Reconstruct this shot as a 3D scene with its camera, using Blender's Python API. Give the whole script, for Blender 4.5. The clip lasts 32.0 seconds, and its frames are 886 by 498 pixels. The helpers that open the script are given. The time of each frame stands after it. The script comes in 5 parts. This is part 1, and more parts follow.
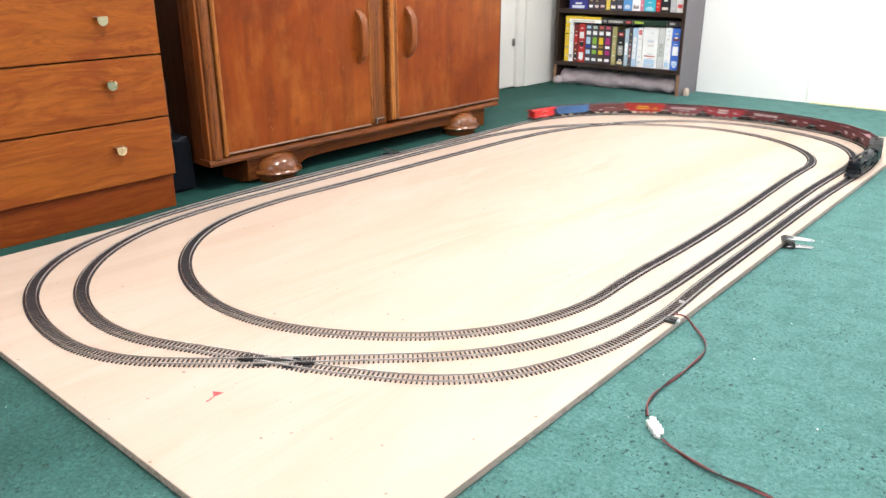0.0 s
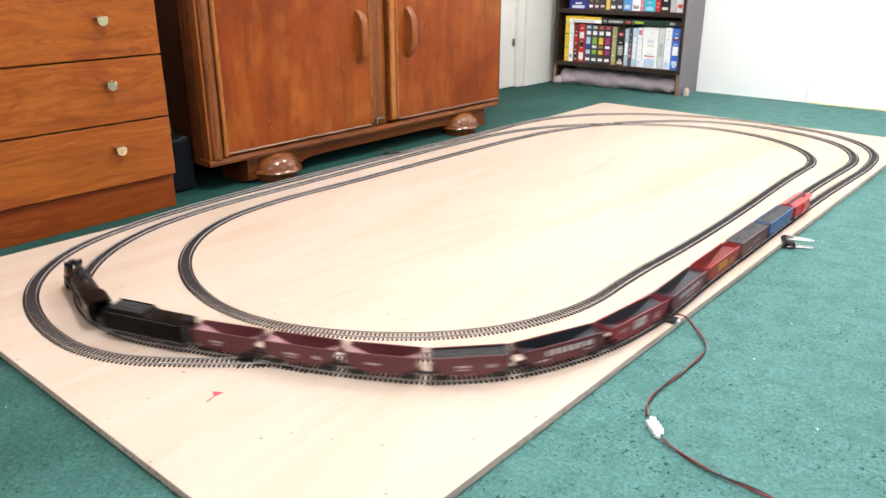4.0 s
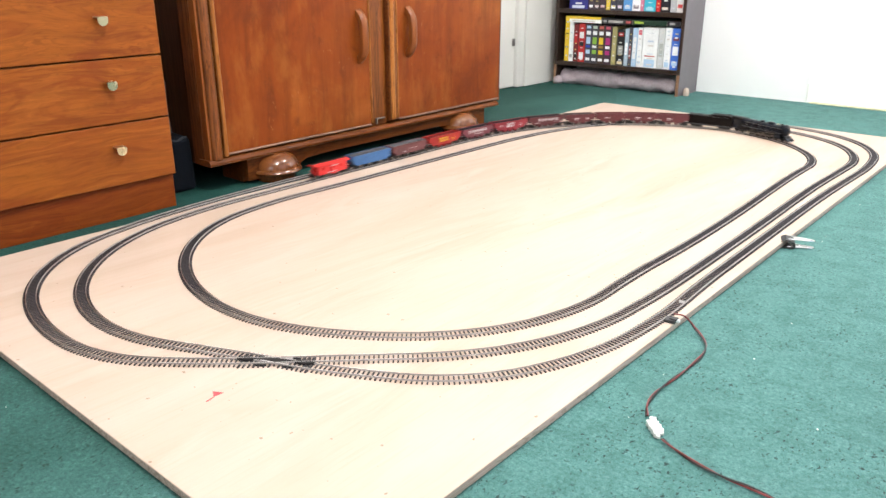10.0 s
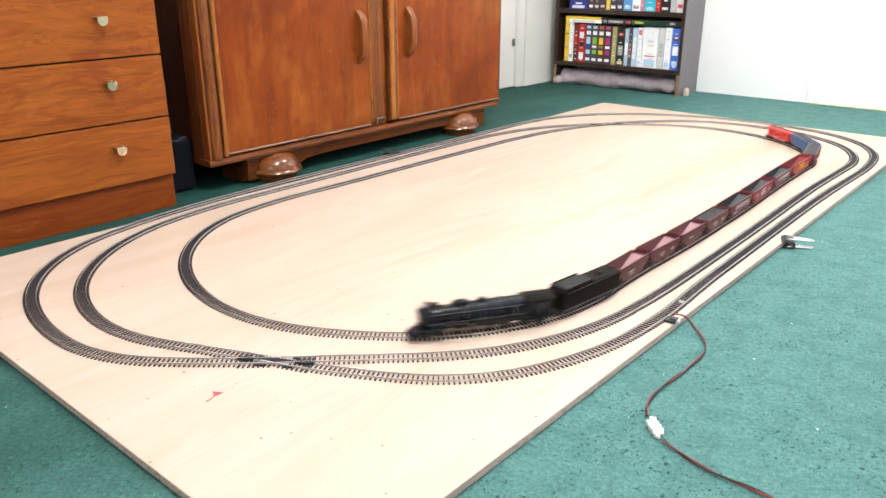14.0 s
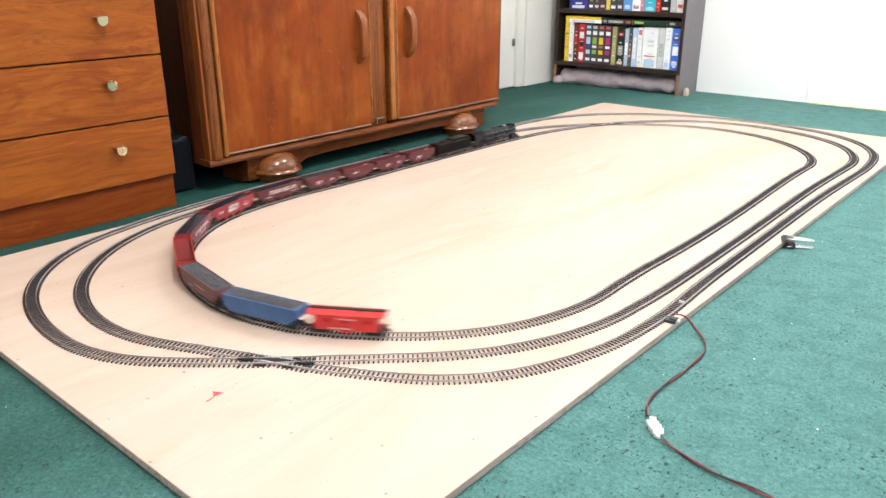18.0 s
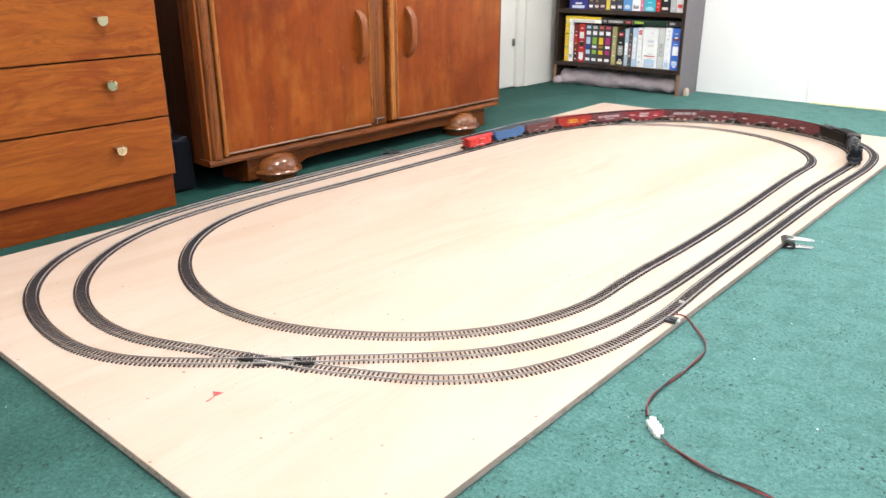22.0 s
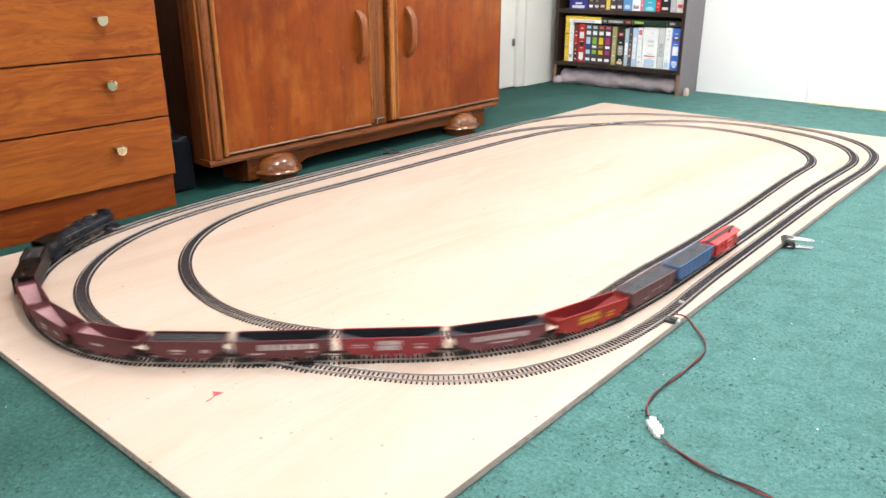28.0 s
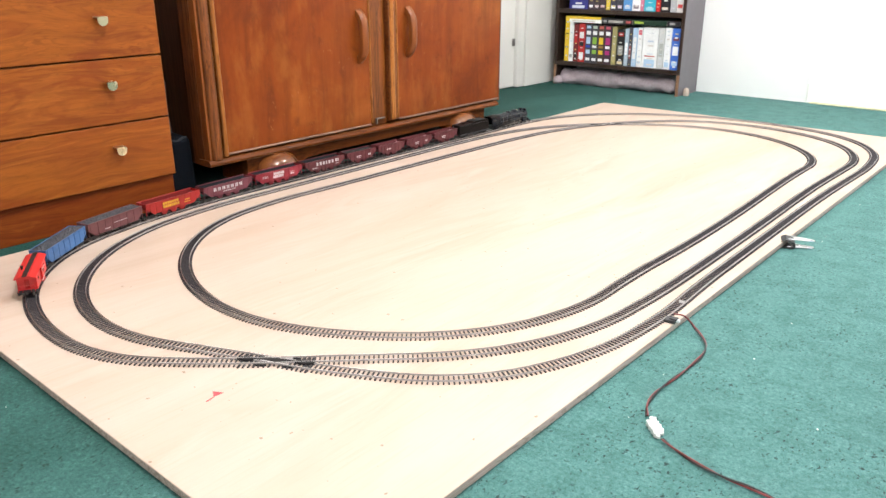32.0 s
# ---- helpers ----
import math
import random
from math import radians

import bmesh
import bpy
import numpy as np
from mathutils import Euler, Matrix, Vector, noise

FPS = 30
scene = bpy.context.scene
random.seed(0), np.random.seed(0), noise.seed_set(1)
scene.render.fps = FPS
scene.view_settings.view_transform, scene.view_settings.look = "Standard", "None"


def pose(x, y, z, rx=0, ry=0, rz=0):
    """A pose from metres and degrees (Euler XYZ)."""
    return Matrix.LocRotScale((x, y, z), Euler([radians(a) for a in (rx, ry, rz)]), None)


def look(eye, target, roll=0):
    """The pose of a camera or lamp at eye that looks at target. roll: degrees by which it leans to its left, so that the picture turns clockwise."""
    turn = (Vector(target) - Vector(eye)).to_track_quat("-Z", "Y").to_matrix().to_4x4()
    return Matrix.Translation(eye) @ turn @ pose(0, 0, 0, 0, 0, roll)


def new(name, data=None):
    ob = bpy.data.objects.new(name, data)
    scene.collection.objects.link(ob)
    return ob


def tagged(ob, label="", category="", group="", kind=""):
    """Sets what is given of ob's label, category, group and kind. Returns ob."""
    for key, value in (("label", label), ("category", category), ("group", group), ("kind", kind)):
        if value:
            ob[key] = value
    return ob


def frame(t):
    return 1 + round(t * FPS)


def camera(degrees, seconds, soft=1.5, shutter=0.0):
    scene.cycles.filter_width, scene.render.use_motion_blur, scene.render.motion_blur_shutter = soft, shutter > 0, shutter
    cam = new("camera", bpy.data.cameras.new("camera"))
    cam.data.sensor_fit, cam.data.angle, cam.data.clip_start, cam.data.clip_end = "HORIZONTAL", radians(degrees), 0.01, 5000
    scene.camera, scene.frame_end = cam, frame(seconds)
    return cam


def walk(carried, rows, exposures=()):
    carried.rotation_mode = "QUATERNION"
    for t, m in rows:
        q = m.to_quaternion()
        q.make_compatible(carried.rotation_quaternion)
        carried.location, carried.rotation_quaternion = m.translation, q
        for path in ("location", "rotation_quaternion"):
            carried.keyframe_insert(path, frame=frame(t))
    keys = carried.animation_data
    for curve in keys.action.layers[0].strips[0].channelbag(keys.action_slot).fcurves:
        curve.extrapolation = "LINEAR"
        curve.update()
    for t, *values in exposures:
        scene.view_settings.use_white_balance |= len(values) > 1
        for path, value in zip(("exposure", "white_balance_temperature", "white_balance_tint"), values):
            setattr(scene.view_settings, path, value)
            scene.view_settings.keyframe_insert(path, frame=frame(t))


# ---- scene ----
# The camera stands still on a low support at the corner of the board.
cam = camera(59.926, 32.0, soft=1.5, shutter=0.8)
EYE = Vector((1.700, -0.361, 0.591))
YAW, TILT = radians(-41.016), radians(20.361)
AHEAD = Vector((math.sin(YAW) * math.cos(TILT), math.cos(YAW) * math.cos(TILT), -math.sin(TILT)))
STAND = look(EYE, EYE + AHEAD, -0.182)
walk(cam, [(0.0, STAND), (32.0, STAND)])

# ---- world and light ----
SKY_STRENGTH = 0.12
WINDOW_NORTH, WINDOW_EAST, WINDOW_SOUTH = 12.0, 3.5, 7.0
# two ceiling lights: place and watts
CEILING_LAMPS = ((1.10, 2.00, 58.0), (1.45, 0.30, 66.0))
scene.view_settings.exposure = 0.88

world = bpy.data.worlds.new("world")
scene.world = world
world.use_nodes = True
wn = world.node_tree.nodes
sky = wn.new("ShaderNodeTexSky")
sky.sky_type = "NISHITA"
sky.sun_disc = False
sky.sun_elevation, sky.sun_rotation = radians(40), radians(150)
world.node_tree.links.new(sky.outputs[0], wn["Background"].inputs[0])
wn["Background"].inputs[1].default_value = SKY_STRENGTH

# The room: x to the east, y to the north; the board's south-west corner is the origin.
WX0, WX1, WY0, WY1, WZ = -0.64, 2.80, -2.30, 3.345, 2.40
# window openings: low side, high side, sill, head
NORTH_WIN = (1.25, 2.55, 0.75, 2.1)
EAST_WIN = (0.1, 2.2, 0.75, 2.1)
SOUTH_WIN = (1.1, 2.7, 0.95, 2.1)


def area_lamp(name, eye, target, w, h, watts, colour):
    data = bpy.data.lights.new(name, "AREA")
    data.shape, data.size, data.size_y, data.energy, data.color = "RECTANGLE", w, h, watts, colour
    ob = new(name, data)
    ob.matrix_world = look(eye, target)
    return ob


area_lamp("daylight_north", (1.9, WY1 - 0.02, 1.425), (1.7, 0, 0.9), 1.25, 1.25, WINDOW_NORTH, (1.0, 0.99, 1.0))
area_lamp("daylight_east", (WX1 - 0.02, 1.15, 1.425), (0, 1.15, 1.0), 2.0, 1.25, WINDOW_EAST, (1.0, 0.99, 1.0))
area_lamp("daylight_south", (1.9, WY0 + 0.02, 1.525), (1.9, 0, 1.3), 1.5, 1.1, WINDOW_SOUTH, (1.0, 0.99, 1.0))

for _x, _y, _w in CEILING_LAMPS:
    lamp = bpy.data.lights.new("ceiling_lamp", "POINT")
    lamp.shadow_soft_size, lamp.energy, lamp.color = 0.12, _w, (1.0, 0.985, 0.97)
    new("ceiling_lamp", lamp).matrix_world = pose(_x, _y, 2.17)

# ---- materials ----


class Nodes:
    """A small helper round one material's node tree."""

    def __init__(self, name):
        self.mat = bpy.data.materials.new(name)
        self.mat.use_nodes = True
        self.tree = self.mat.node_tree
        self.bsdf = self.tree.nodes["Principled BSDF"]

    def add(self, kind, **values):
        node = self.tree.nodes.new(kind)
        for key, value in values.items():
            if key in node.inputs:
                node.inputs[key].default_value = value
        return node

    def link(self, a, b):
        self.tree.links.new(a, b)

    def coords(self, scale=(1, 1, 1)):
        tc = self.add("ShaderNodeTexCoord")
        mp = self.add("ShaderNodeMapping")
        mp.inputs["Scale"].default_value = scale
        self.link(tc.outputs["Object"], mp.inputs["Vector"])
        return mp.outputs["Vector"]

    def noise(self, vec, scale, detail=4.0, rough=0.55, distort=0.0):
        n = self.add("ShaderNodeTexNoise", Scale=scale, Detail=detail, Roughness=rough, Distortion=distort)
        self.link(vec, n.inputs["Vector"])
        return n.outputs["Fac"]

    def ramp(self, fac, stops):
        r = self.add("ShaderNodeValToRGB")
        els = r.color_ramp.elements
        while len(els) < len(stops):
            els.new(0.5)
        for e, (pos, col) in zip(els, stops):
            e.position, e.color = pos, (*col, 1)
        self.link(fac, r.inputs["Fac"])
        return r.outputs["Color"]

    def mix(self, fac, a, b, mode="MIX"):
        m = self.tree.nodes.new("ShaderNodeMix")
        m.data_type, m.blend_type = "RGBA", mode
        for sock, value in ((m.inputs[0], fac), (m.inputs[6], a), (m.inputs[7], b)):
            if isinstance(value, (int, float)):
                sock.default_value = value
            elif isinstance(value, tuple):
                sock.default_value = (*value, 1)
            else:
                self.link(value, sock)
        return m.outputs[2]

    def bump(self, height, strength, distance):
        b = self.add("ShaderNodeBump", Strength=strength, Distance=distance)
        self.link(height, b.inputs["Height"])
        self.link(b.outputs["Normal"], self.bsdf.inputs["Normal"])

    def base(self, colour):
        if isinstance(colour, tuple):
            self.bsdf.inputs["Base Color"].default_value = (*colour, 1)
        else:
            self.link(colour, self.bsdf.inputs["Base Color"])

    def gloss(self, rough, metal=0.0, coat=0.0):
        if isinstance(rough, (int, float)):
            self.bsdf.inputs["Roughness"].default_value = rough
        else:
            self.link(rough, self.bsdf.inputs["Roughness"])
        self.bsdf.inputs["Metallic"].default_value = metal
        self.bsdf.inputs["Coat Weight"].default_value = coat
        self.bsdf.inputs["Coat Roughness"].default_value = 0.12


def plain(name, colour, rough=0.5, metal=0.0, spread=0.25, scale=120.0, bump=0.0, coat=0.0):
    """A painted, plastic or metal surface with slight mottling and wear."""
    n = Nodes(name)
    v = n.coords()
    f1, f2 = n.noise(v, scale), n.noise(v, scale * 0.13, 3.0)
    dark = tuple(c * (1 - spread) for c in colour)
    lite = tuple(min(1.0, c * (1 + spread * 0.6)) for c in colour)
    a = n.ramp(f1, [(0.3, dark), (0.7, lite)])
    n.base(n.mix(0.5, a, n.ramp(f2, [(0.35, dark), (0.65, lite)])))
    r = n.add("ShaderNodeMapRange")
    r.inputs["To Min"].default_value, r.inputs["To Max"].default_value = max(0.03, rough - 0.08), min(1, rough + 0.1)
    n.link(f2, r.inputs["Value"])
    n.gloss(r.outputs["Result"], metal, coat)
    if bump:
        n.bump(f1, bump, 0.0006)
    return n.mat


def wood(name, dark, mid, lite, along, ring=9.0, rough=0.35, coat=0.1, wave=0.5, shine=0.3, grain=0.75):
    """Sawn or veneered timber; along: the axis (0, 1, 2) on which the grain runs."""
    n = Nodes(name)
    v = n.coords(tuple(0.8 if a == along else 6.0 for a in range(3)))
    warp = n.noise(v, 0.7, 3.0, 0.55)
    broad = n.noise(v, ring * 0.14, 4.0, 0.55, 1.1)
    rings = n.add("ShaderNodeMath")
    rings.operation = "MULTIPLY"
    rings.inputs[1].default_value = 85.0
    n.link(broad, rings.inputs[0])
    sine = n.add("ShaderNodeMath")
    sine.operation = "SINE"
    n.link(rings.outputs[0], sine.inputs[0])
    streak = n.noise(n.coords(tuple(2.2 if a == along else 130.0 for a in range(3))), 1.0, 4.0, 0.65)
    fine = n.noise(n.coords(tuple(14.0 if a == along else 420.0 for a in range(3))), 1.0, 3.0, 0.7)
    col = n.ramp(warp, [(0.30, mid), (0.70, lite)])

    def towards_dark(fac, lo, hi, most):
        r = n.add("ShaderNodeMapRange")
        r.inputs["From Min"].default_value, r.inputs["From Max"].default_value = lo, hi
        r.inputs["To Max"].default_value = most
        n.link(fac, r.inputs["Value"])
        return r.outputs["Result"]

    col = n.mix(towards_dark(sine.outputs[0], 0.3, 1.0, wave), col, dark)
    col = n.mix(towards_dark(streak, 0.48, 0.72, grain), col, dark)
    col = n.mix(towards_dark(fine, 0.52, 0.80, 0.45), col, dark)
    n.base(col)
    r = n.add("ShaderNodeMapRange")
    r.inputs["To Min"].default_value, r.inputs["To Max"].default_value = rough - 0.08, rough + 0.14
    n.link(streak, r.inputs["Value"])
    n.gloss(r.outputs["Result"], 0.0, coat)
    n.bsdf.inputs["Specular IOR Level"].default_value = shine
    n.bump(fine, 0.08, 0.0006)
    return n.mat


def teak_laminate(name, dim=(1.0, 1.0, 1.0)):
    """Printed teak: soft streaks along the board, wandering cathedral figure and reddish clouds."""
    n = Nodes(name)
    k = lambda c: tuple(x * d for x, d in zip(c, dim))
    bend = n.noise(n.coords((1.0, 1.6, 5.0)), 1.5, 3.0, 0.5)
    tc = n.add("ShaderNodeTexCoord")
    add = n.add("ShaderNodeVectorMath")
    add.operation = "MULTIPLY_ADD"
    push = n.add("ShaderNodeCombineXYZ")
    n.link(bend, push.inputs["Z"])
    n.link(push.outputs[0], add.inputs[0])
    add.inputs[1].default_value = (0.0, 0.0, 0.09)
    n.link(tc.outputs["Object"], add.inputs[2])

    def bent(scale):
        m = n.add("ShaderNodeMapping")
        m.inputs["Scale"].default_value = scale
        n.link(add.outputs[0], m.inputs["Vector"])
        return m.outputs["Vector"]

    figure = n.noise(bent((5.0, 1.5, 15.0)), 1.0, 4.0, 0.55, 1.4)
    streak = n.noise(bent((60.0, 3.0, 80.0)), 1.0, 4.0, 0.65, 0.4)
    pores = n.noise(bent((300.0, 22.0, 420.0)), 1.0, 3.0, 0.7)
    cloud = n.noise(bent((3.0, 2.2, 9.0)), 1.3, 4.0, 0.6, 0.9)
    c = n.ramp(figure, [(0.28, k((0.236, 0.0636, 0.0080))), (0.46, k((0.285, 0.0837, 0.0110))), (0.54, k((0.225, 0.055, 0.0085))), (0.60, k((0.296, 0.0901, 0.0130))), (0.78, k((0.250, 0.0689, 0.0095)))])
    # contour lines of the figure: the nested arches of flat-sawn boards
    rings = n.add("ShaderNodeMath")
    rings.operation = "MULTIPLY"
    rings.inputs[1].default_value = 17.0
    n.link(figure, rings.inputs[0])
    saw = n.add("ShaderNodeMath")
    saw.operation = "FRACT"
    n.link(rings.outputs[0], saw.inputs[0])
    arch = n.ramp(saw.outputs[0], [(0.0, (0.0, 0.0, 0.0)), (0.55, (0.10, 0.10, 0.10)), (0.86, (0.62, 0.62, 0.62)), (0.97, (0.0, 0.0, 0.0))])
    where = n.ramp(n.noise(bent((2.0, 1.3, 5.0)), 1.6, 3.0, 0.5), [(0.38, (0.18, 0.18, 0.18)), (0.58, (0.9, 0.9, 0.9))])
    c = n.mix(n.mix(1.0, arch, where, "MULTIPLY"), c, k((0.130, 0.026, 0.005)))
    c = n.mix(n.ramp(cloud, [(0.50, (0.0, 0.0, 0.0)), (0.66, (0.50, 0.50, 0.50))]), c, k((0.165, 0.029, 0.007)))
    c = n.mix(n.ramp(streak, [(0.47, (0.0, 0.0, 0.0)), (0.70, (0.55, 0.55, 0.55))]), c, k((0.128, 0.026, 0.005)))
    c = n.mix(n.ramp(pores, [(0.52, (0.0, 0.0, 0.0)), (0.76, (0.42, 0.42, 0.42))]), c, k((0.090, 0.016, 0.004)))
    n.base(c)
    r = n.add("ShaderNodeMapRange")
    r.inputs["To Min"].default_value, r.inputs["To Max"].default_value = 0.36, 0.54
    n.link(streak, r.inputs["Value"])
    n.gloss(r.outputs["Result"], 0.0, 0.0)
    n.bsdf.inputs["Specular IOR Level"].default_value = 0.16
    n.bump(pores, 0.06, 0.0005)
    return n.mat


def worn_veneer(name):
    """Old red-brown polished veneer: faint upright figure, cloudy fading, scuffs, pale nicks and dark rubbed spots."""
    n = Nodes(name)
    cloud = n.noise(n.coords((1.0, 1.7, 2.3)), 1.5, 5.0, 0.62, 0.5)
    figure = n.noise(n.coords((9.0, 9.0, 1.1)), 2.6, 5.0, 0.6, 0.5)
    fine = n.noise(n.coords((260.0, 260.0, 14.0)), 1.0, 3.0, 0.7)
    c = n.ramp(cloud, [(0.30, (0.120, 0.0200, 0.0030)), (0.46, (0.186, 0.0355, 0.0048)), (0.60, (0.212, 0.0465, 0.0064)), (0.74, (0.275, 0.0790, 0.0125))])
    c = n.mix(n.ramp(figure, [(0.46, (0.0, 0.0, 0.0)), (0.70, (0.50, 0.50, 0.50))]), c, (0.085, 0.0150, 0.003))
    c = n.mix(n.ramp(fine, [(0.5, (0.0, 0.0, 0.0)), (0.8, (0.30, 0.30, 0.30))]), c, (0.095, 0.017, 0.003))
    grime = n.noise(n.coords((4.0, 7.0, 6.0)), 3.0, 6.0, 0.7)
    c = n.mix(n.ramp(grime, [(0.55, (0.0, 0.0, 0.0)), (0.70, (0.40, 0.40, 0.40))]), c, (0.070, 0.0145, 0.004))

    def scuffs(scale, at, lo, hi, most, seed):
        a = n.noise(n.coords(scale), 1.5, 3.0, 0.6, 2.5)
        m = n.add("ShaderNodeMapping")
        t = n.add("ShaderNodeTexCoord")
        m.inputs["Location"].default_value = (seed, seed * 2, seed * 3)
        n.link(t.outputs["Object"], m.inputs["Vector"])
        b = n.noise(m.outputs["Vector"], at, 2.0, 0.5)
        both = n.add("ShaderNodeMath")
        both.operation = "MULTIPLY"
        n.link(n.ramp(a, [(lo, (0.0, 0.0, 0.0)), (hi, (1.0, 1.0, 1.0))]), both.inputs[0])
        n.link(n.ramp(b, [(0.49, (0.0, 0.0, 0.0)), (0.64, (most, most, most))]), both.inputs[1])
        return both.outputs[0]

    c = n.mix(scuffs((24.0, 26.0, 16.0), 5.0, 0.645, 0.69, 0.40, 0.0), c, (0.36, 0.165, 0.06))
    faded = n.noise(n.coords((9.0, 7.0, 2.6)), 1.7, 5.0, 0.68, 0.2)
    c = n.mix(n.ramp(faded, [(0.52, (0.0, 0.0, 0.0)), (0.72, (0.42, 0.42, 0.42))]), c, (0.31, 0.110, 0.020))
    n.base(c)
    r = n.add("ShaderNodeMapRange")
    r.inputs["To Min"].default_value, r.inputs["To Max"].default_value = 0.24, 0.50
    n.link(grime, r.inputs["Value"])
    n.gloss(r.outputs["Result"], 0.0, 0.0)
    n.bsdf.inputs["Specular IOR Level"].default_value = 0.16
    n.bump(figure, 0.05, 0.001)
    return n.mat


def carpet_material():
    """Short-pile green carpet: soft mottling, flattened tracks, dark flecks and a slight sheen along the pile."""
    n = Nodes("green_carpet")
    v = n.coords()
    tuft = n.noise(v, 430.0, 3.0, 0.7)
    clump = n.noise(v, 150.0, 5.0, 0.75)
    patch = n.noise(v, 21.0, 5.0, 0.65, 0.6)
    # noise that roughens the edge of the painted light falloff
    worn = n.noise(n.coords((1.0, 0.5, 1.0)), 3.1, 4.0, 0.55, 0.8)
    # painted light: paler green towards the windows, dark beside the furniture
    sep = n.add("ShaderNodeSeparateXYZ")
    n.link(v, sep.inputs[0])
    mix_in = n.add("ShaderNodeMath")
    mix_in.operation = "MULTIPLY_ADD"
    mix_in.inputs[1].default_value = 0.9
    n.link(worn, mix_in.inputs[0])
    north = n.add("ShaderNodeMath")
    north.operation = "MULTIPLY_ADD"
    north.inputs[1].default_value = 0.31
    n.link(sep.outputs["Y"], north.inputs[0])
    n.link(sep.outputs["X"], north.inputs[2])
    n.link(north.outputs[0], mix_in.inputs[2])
    light_falloff = n.add("ShaderNodeMapRange")
    light_falloff.interpolation_type = "SMOOTHSTEP"
    light_falloff.inputs["From Min"].default_value, light_falloff.inputs["From Max"].default_value = 0.70, 1.95
    n.link(mix_in.outputs[0], light_falloff.inputs["Value"])
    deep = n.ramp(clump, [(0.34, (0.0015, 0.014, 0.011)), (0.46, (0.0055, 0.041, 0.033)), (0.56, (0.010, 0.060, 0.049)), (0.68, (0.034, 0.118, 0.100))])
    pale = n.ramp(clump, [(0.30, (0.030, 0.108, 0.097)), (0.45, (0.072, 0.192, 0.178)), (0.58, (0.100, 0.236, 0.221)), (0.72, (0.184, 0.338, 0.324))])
    c = n.mix(light_falloff.outputs["Result"], deep, pale)
    c = n.mix(n.ramp(tuft, [(0.36, (0.40, 0.40, 0.40)), (0.55, (0.0, 0.0, 0.0))]), c, (0.014, 0.066, 0.056))
    c = n.mix(n.ramp(patch, [(0.40, (0.30, 0.30, 0.30)), (0.56, (0.0, 0.0, 0.0))]), c, (0.014, 0.070, 0.058))
    # dark flecks, in clusters
    fleck = n.noise(n.coords((0.9, 0.55, 1.0)), 235.0, 2.0, 0.6, 0.6)
    where = n.noise(v, 11.0, 3.0, 0.6)
    both = n.add("ShaderNodeMath")
    both.operation = "MULTIPLY"
    n.link(n.ramp(fleck, [(0.605, (0.0, 0.0, 0.0)), (0.645, (0.9, 0.9, 0.9))]), both.inputs[0])
    n.link(n.ramp(where, [(0.40, (0.12, 0.12, 0.12)), (0.58, (1.0, 1.0, 1.0))]), both.inputs[1])
    c = n.mix(both.outputs[0], c, (0.006, 0.022, 0.019))
    n.base(c)
    n.gloss(0.75)
    n.bsdf.inputs["Specular IOR Level"].default_value = 0.22
    n.bump(n.mix(0.5, tuft, clump), 0.8, 0.004)
    return n.mat


def plywood_material():
    """Pale rotary-cut birch: broad tan clouds and flames along the sheet, fine pores and a few pin knots."""
    n = Nodes("birch_plywood")
    v = n.coords((4.2, 0.8, 4.2))
    broad = n.noise(v, 0.9, 5.0, 0.6, 1.0)
    flame = n.noise(n.coords((5.0, 1.0, 5.0)), 1.7, 3.0, 0.5, 1.4)
    fine = n.noise(n.coords((190.0, 9.0, 190.0)), 1.0, 3.0, 0.7)
    spots = n.noise(n.coords(), 95.0, 1.0, 0.3)
    c = n.ramp(broad, [(0.30, (0.456, 0.344, 0.264)), (0.46, (0.512, 0.402, 0.326)), (0.60, (0.533, 0.428, 0.359)), (0.76, (0.546, 0.449, 0.387))])
    c = n.mix(n.ramp(flame, [(0.50, (0.0, 0.0, 0.0)), (0.72, (0.45, 0.45, 0.45))]), c, (0.455, 0.340, 0.258))
    blush = n.noise(n.coords((1.6, 0.5, 1.6)), 2.3, 4.0, 0.6, 0.7)
    c = n.mix(n.ramp(blush, [(0.48, (0.0, 0.0, 0.0)), (0.68, (0.36, 0.36, 0.36))]), c, (0.490, 0.372, 0.290))
    pale = n.noise(n.coords((3.0, 0.6, 3.0)), 2.9, 4.0, 0.6, 0.9)
    c = n.mix(n.ramp(pale, [(0.55, (0.0, 0.0, 0.0)), (0.70, (0.55, 0.55, 0.55))]), c, (0.560, 0.466, 0.400))
    c = n.mix(n.ramp(fine, [(0.5, (0.0, 0.0, 0.0)), (0.8, (0.25, 0.25, 0.25))]), c, (0.40, 0.30, 0.20))
    c = n.mix(n.ramp(spots, [(0.785, (0.0, 0.0, 0.0)), (0.81, (0.6, 0.6, 0.6))]), c, (0.16, 0.10, 0.06))
    n.base(c)
    n.gloss(0.6)
    n.bsdf.inputs["Specular IOR Level"].default_value = 0.22
    n.bump(fine, 0.08, 0.0005)
    return n.mat


def plaster(name, colour, rough=0.75):
    n = Nodes(name)
    v = n.coords()
    f1, f2 = n.noise(v, 160.0, 4.0), n.noise(v, 1.7, 4.0)
    n.base(n.ramp(f2, [(0.3, tuple(c * 0.93 for c in colour)), (0.7, colour)]))
    n.gloss(rough)
    n.bump(f1, 0.15, 0.0008)
    return n.mat


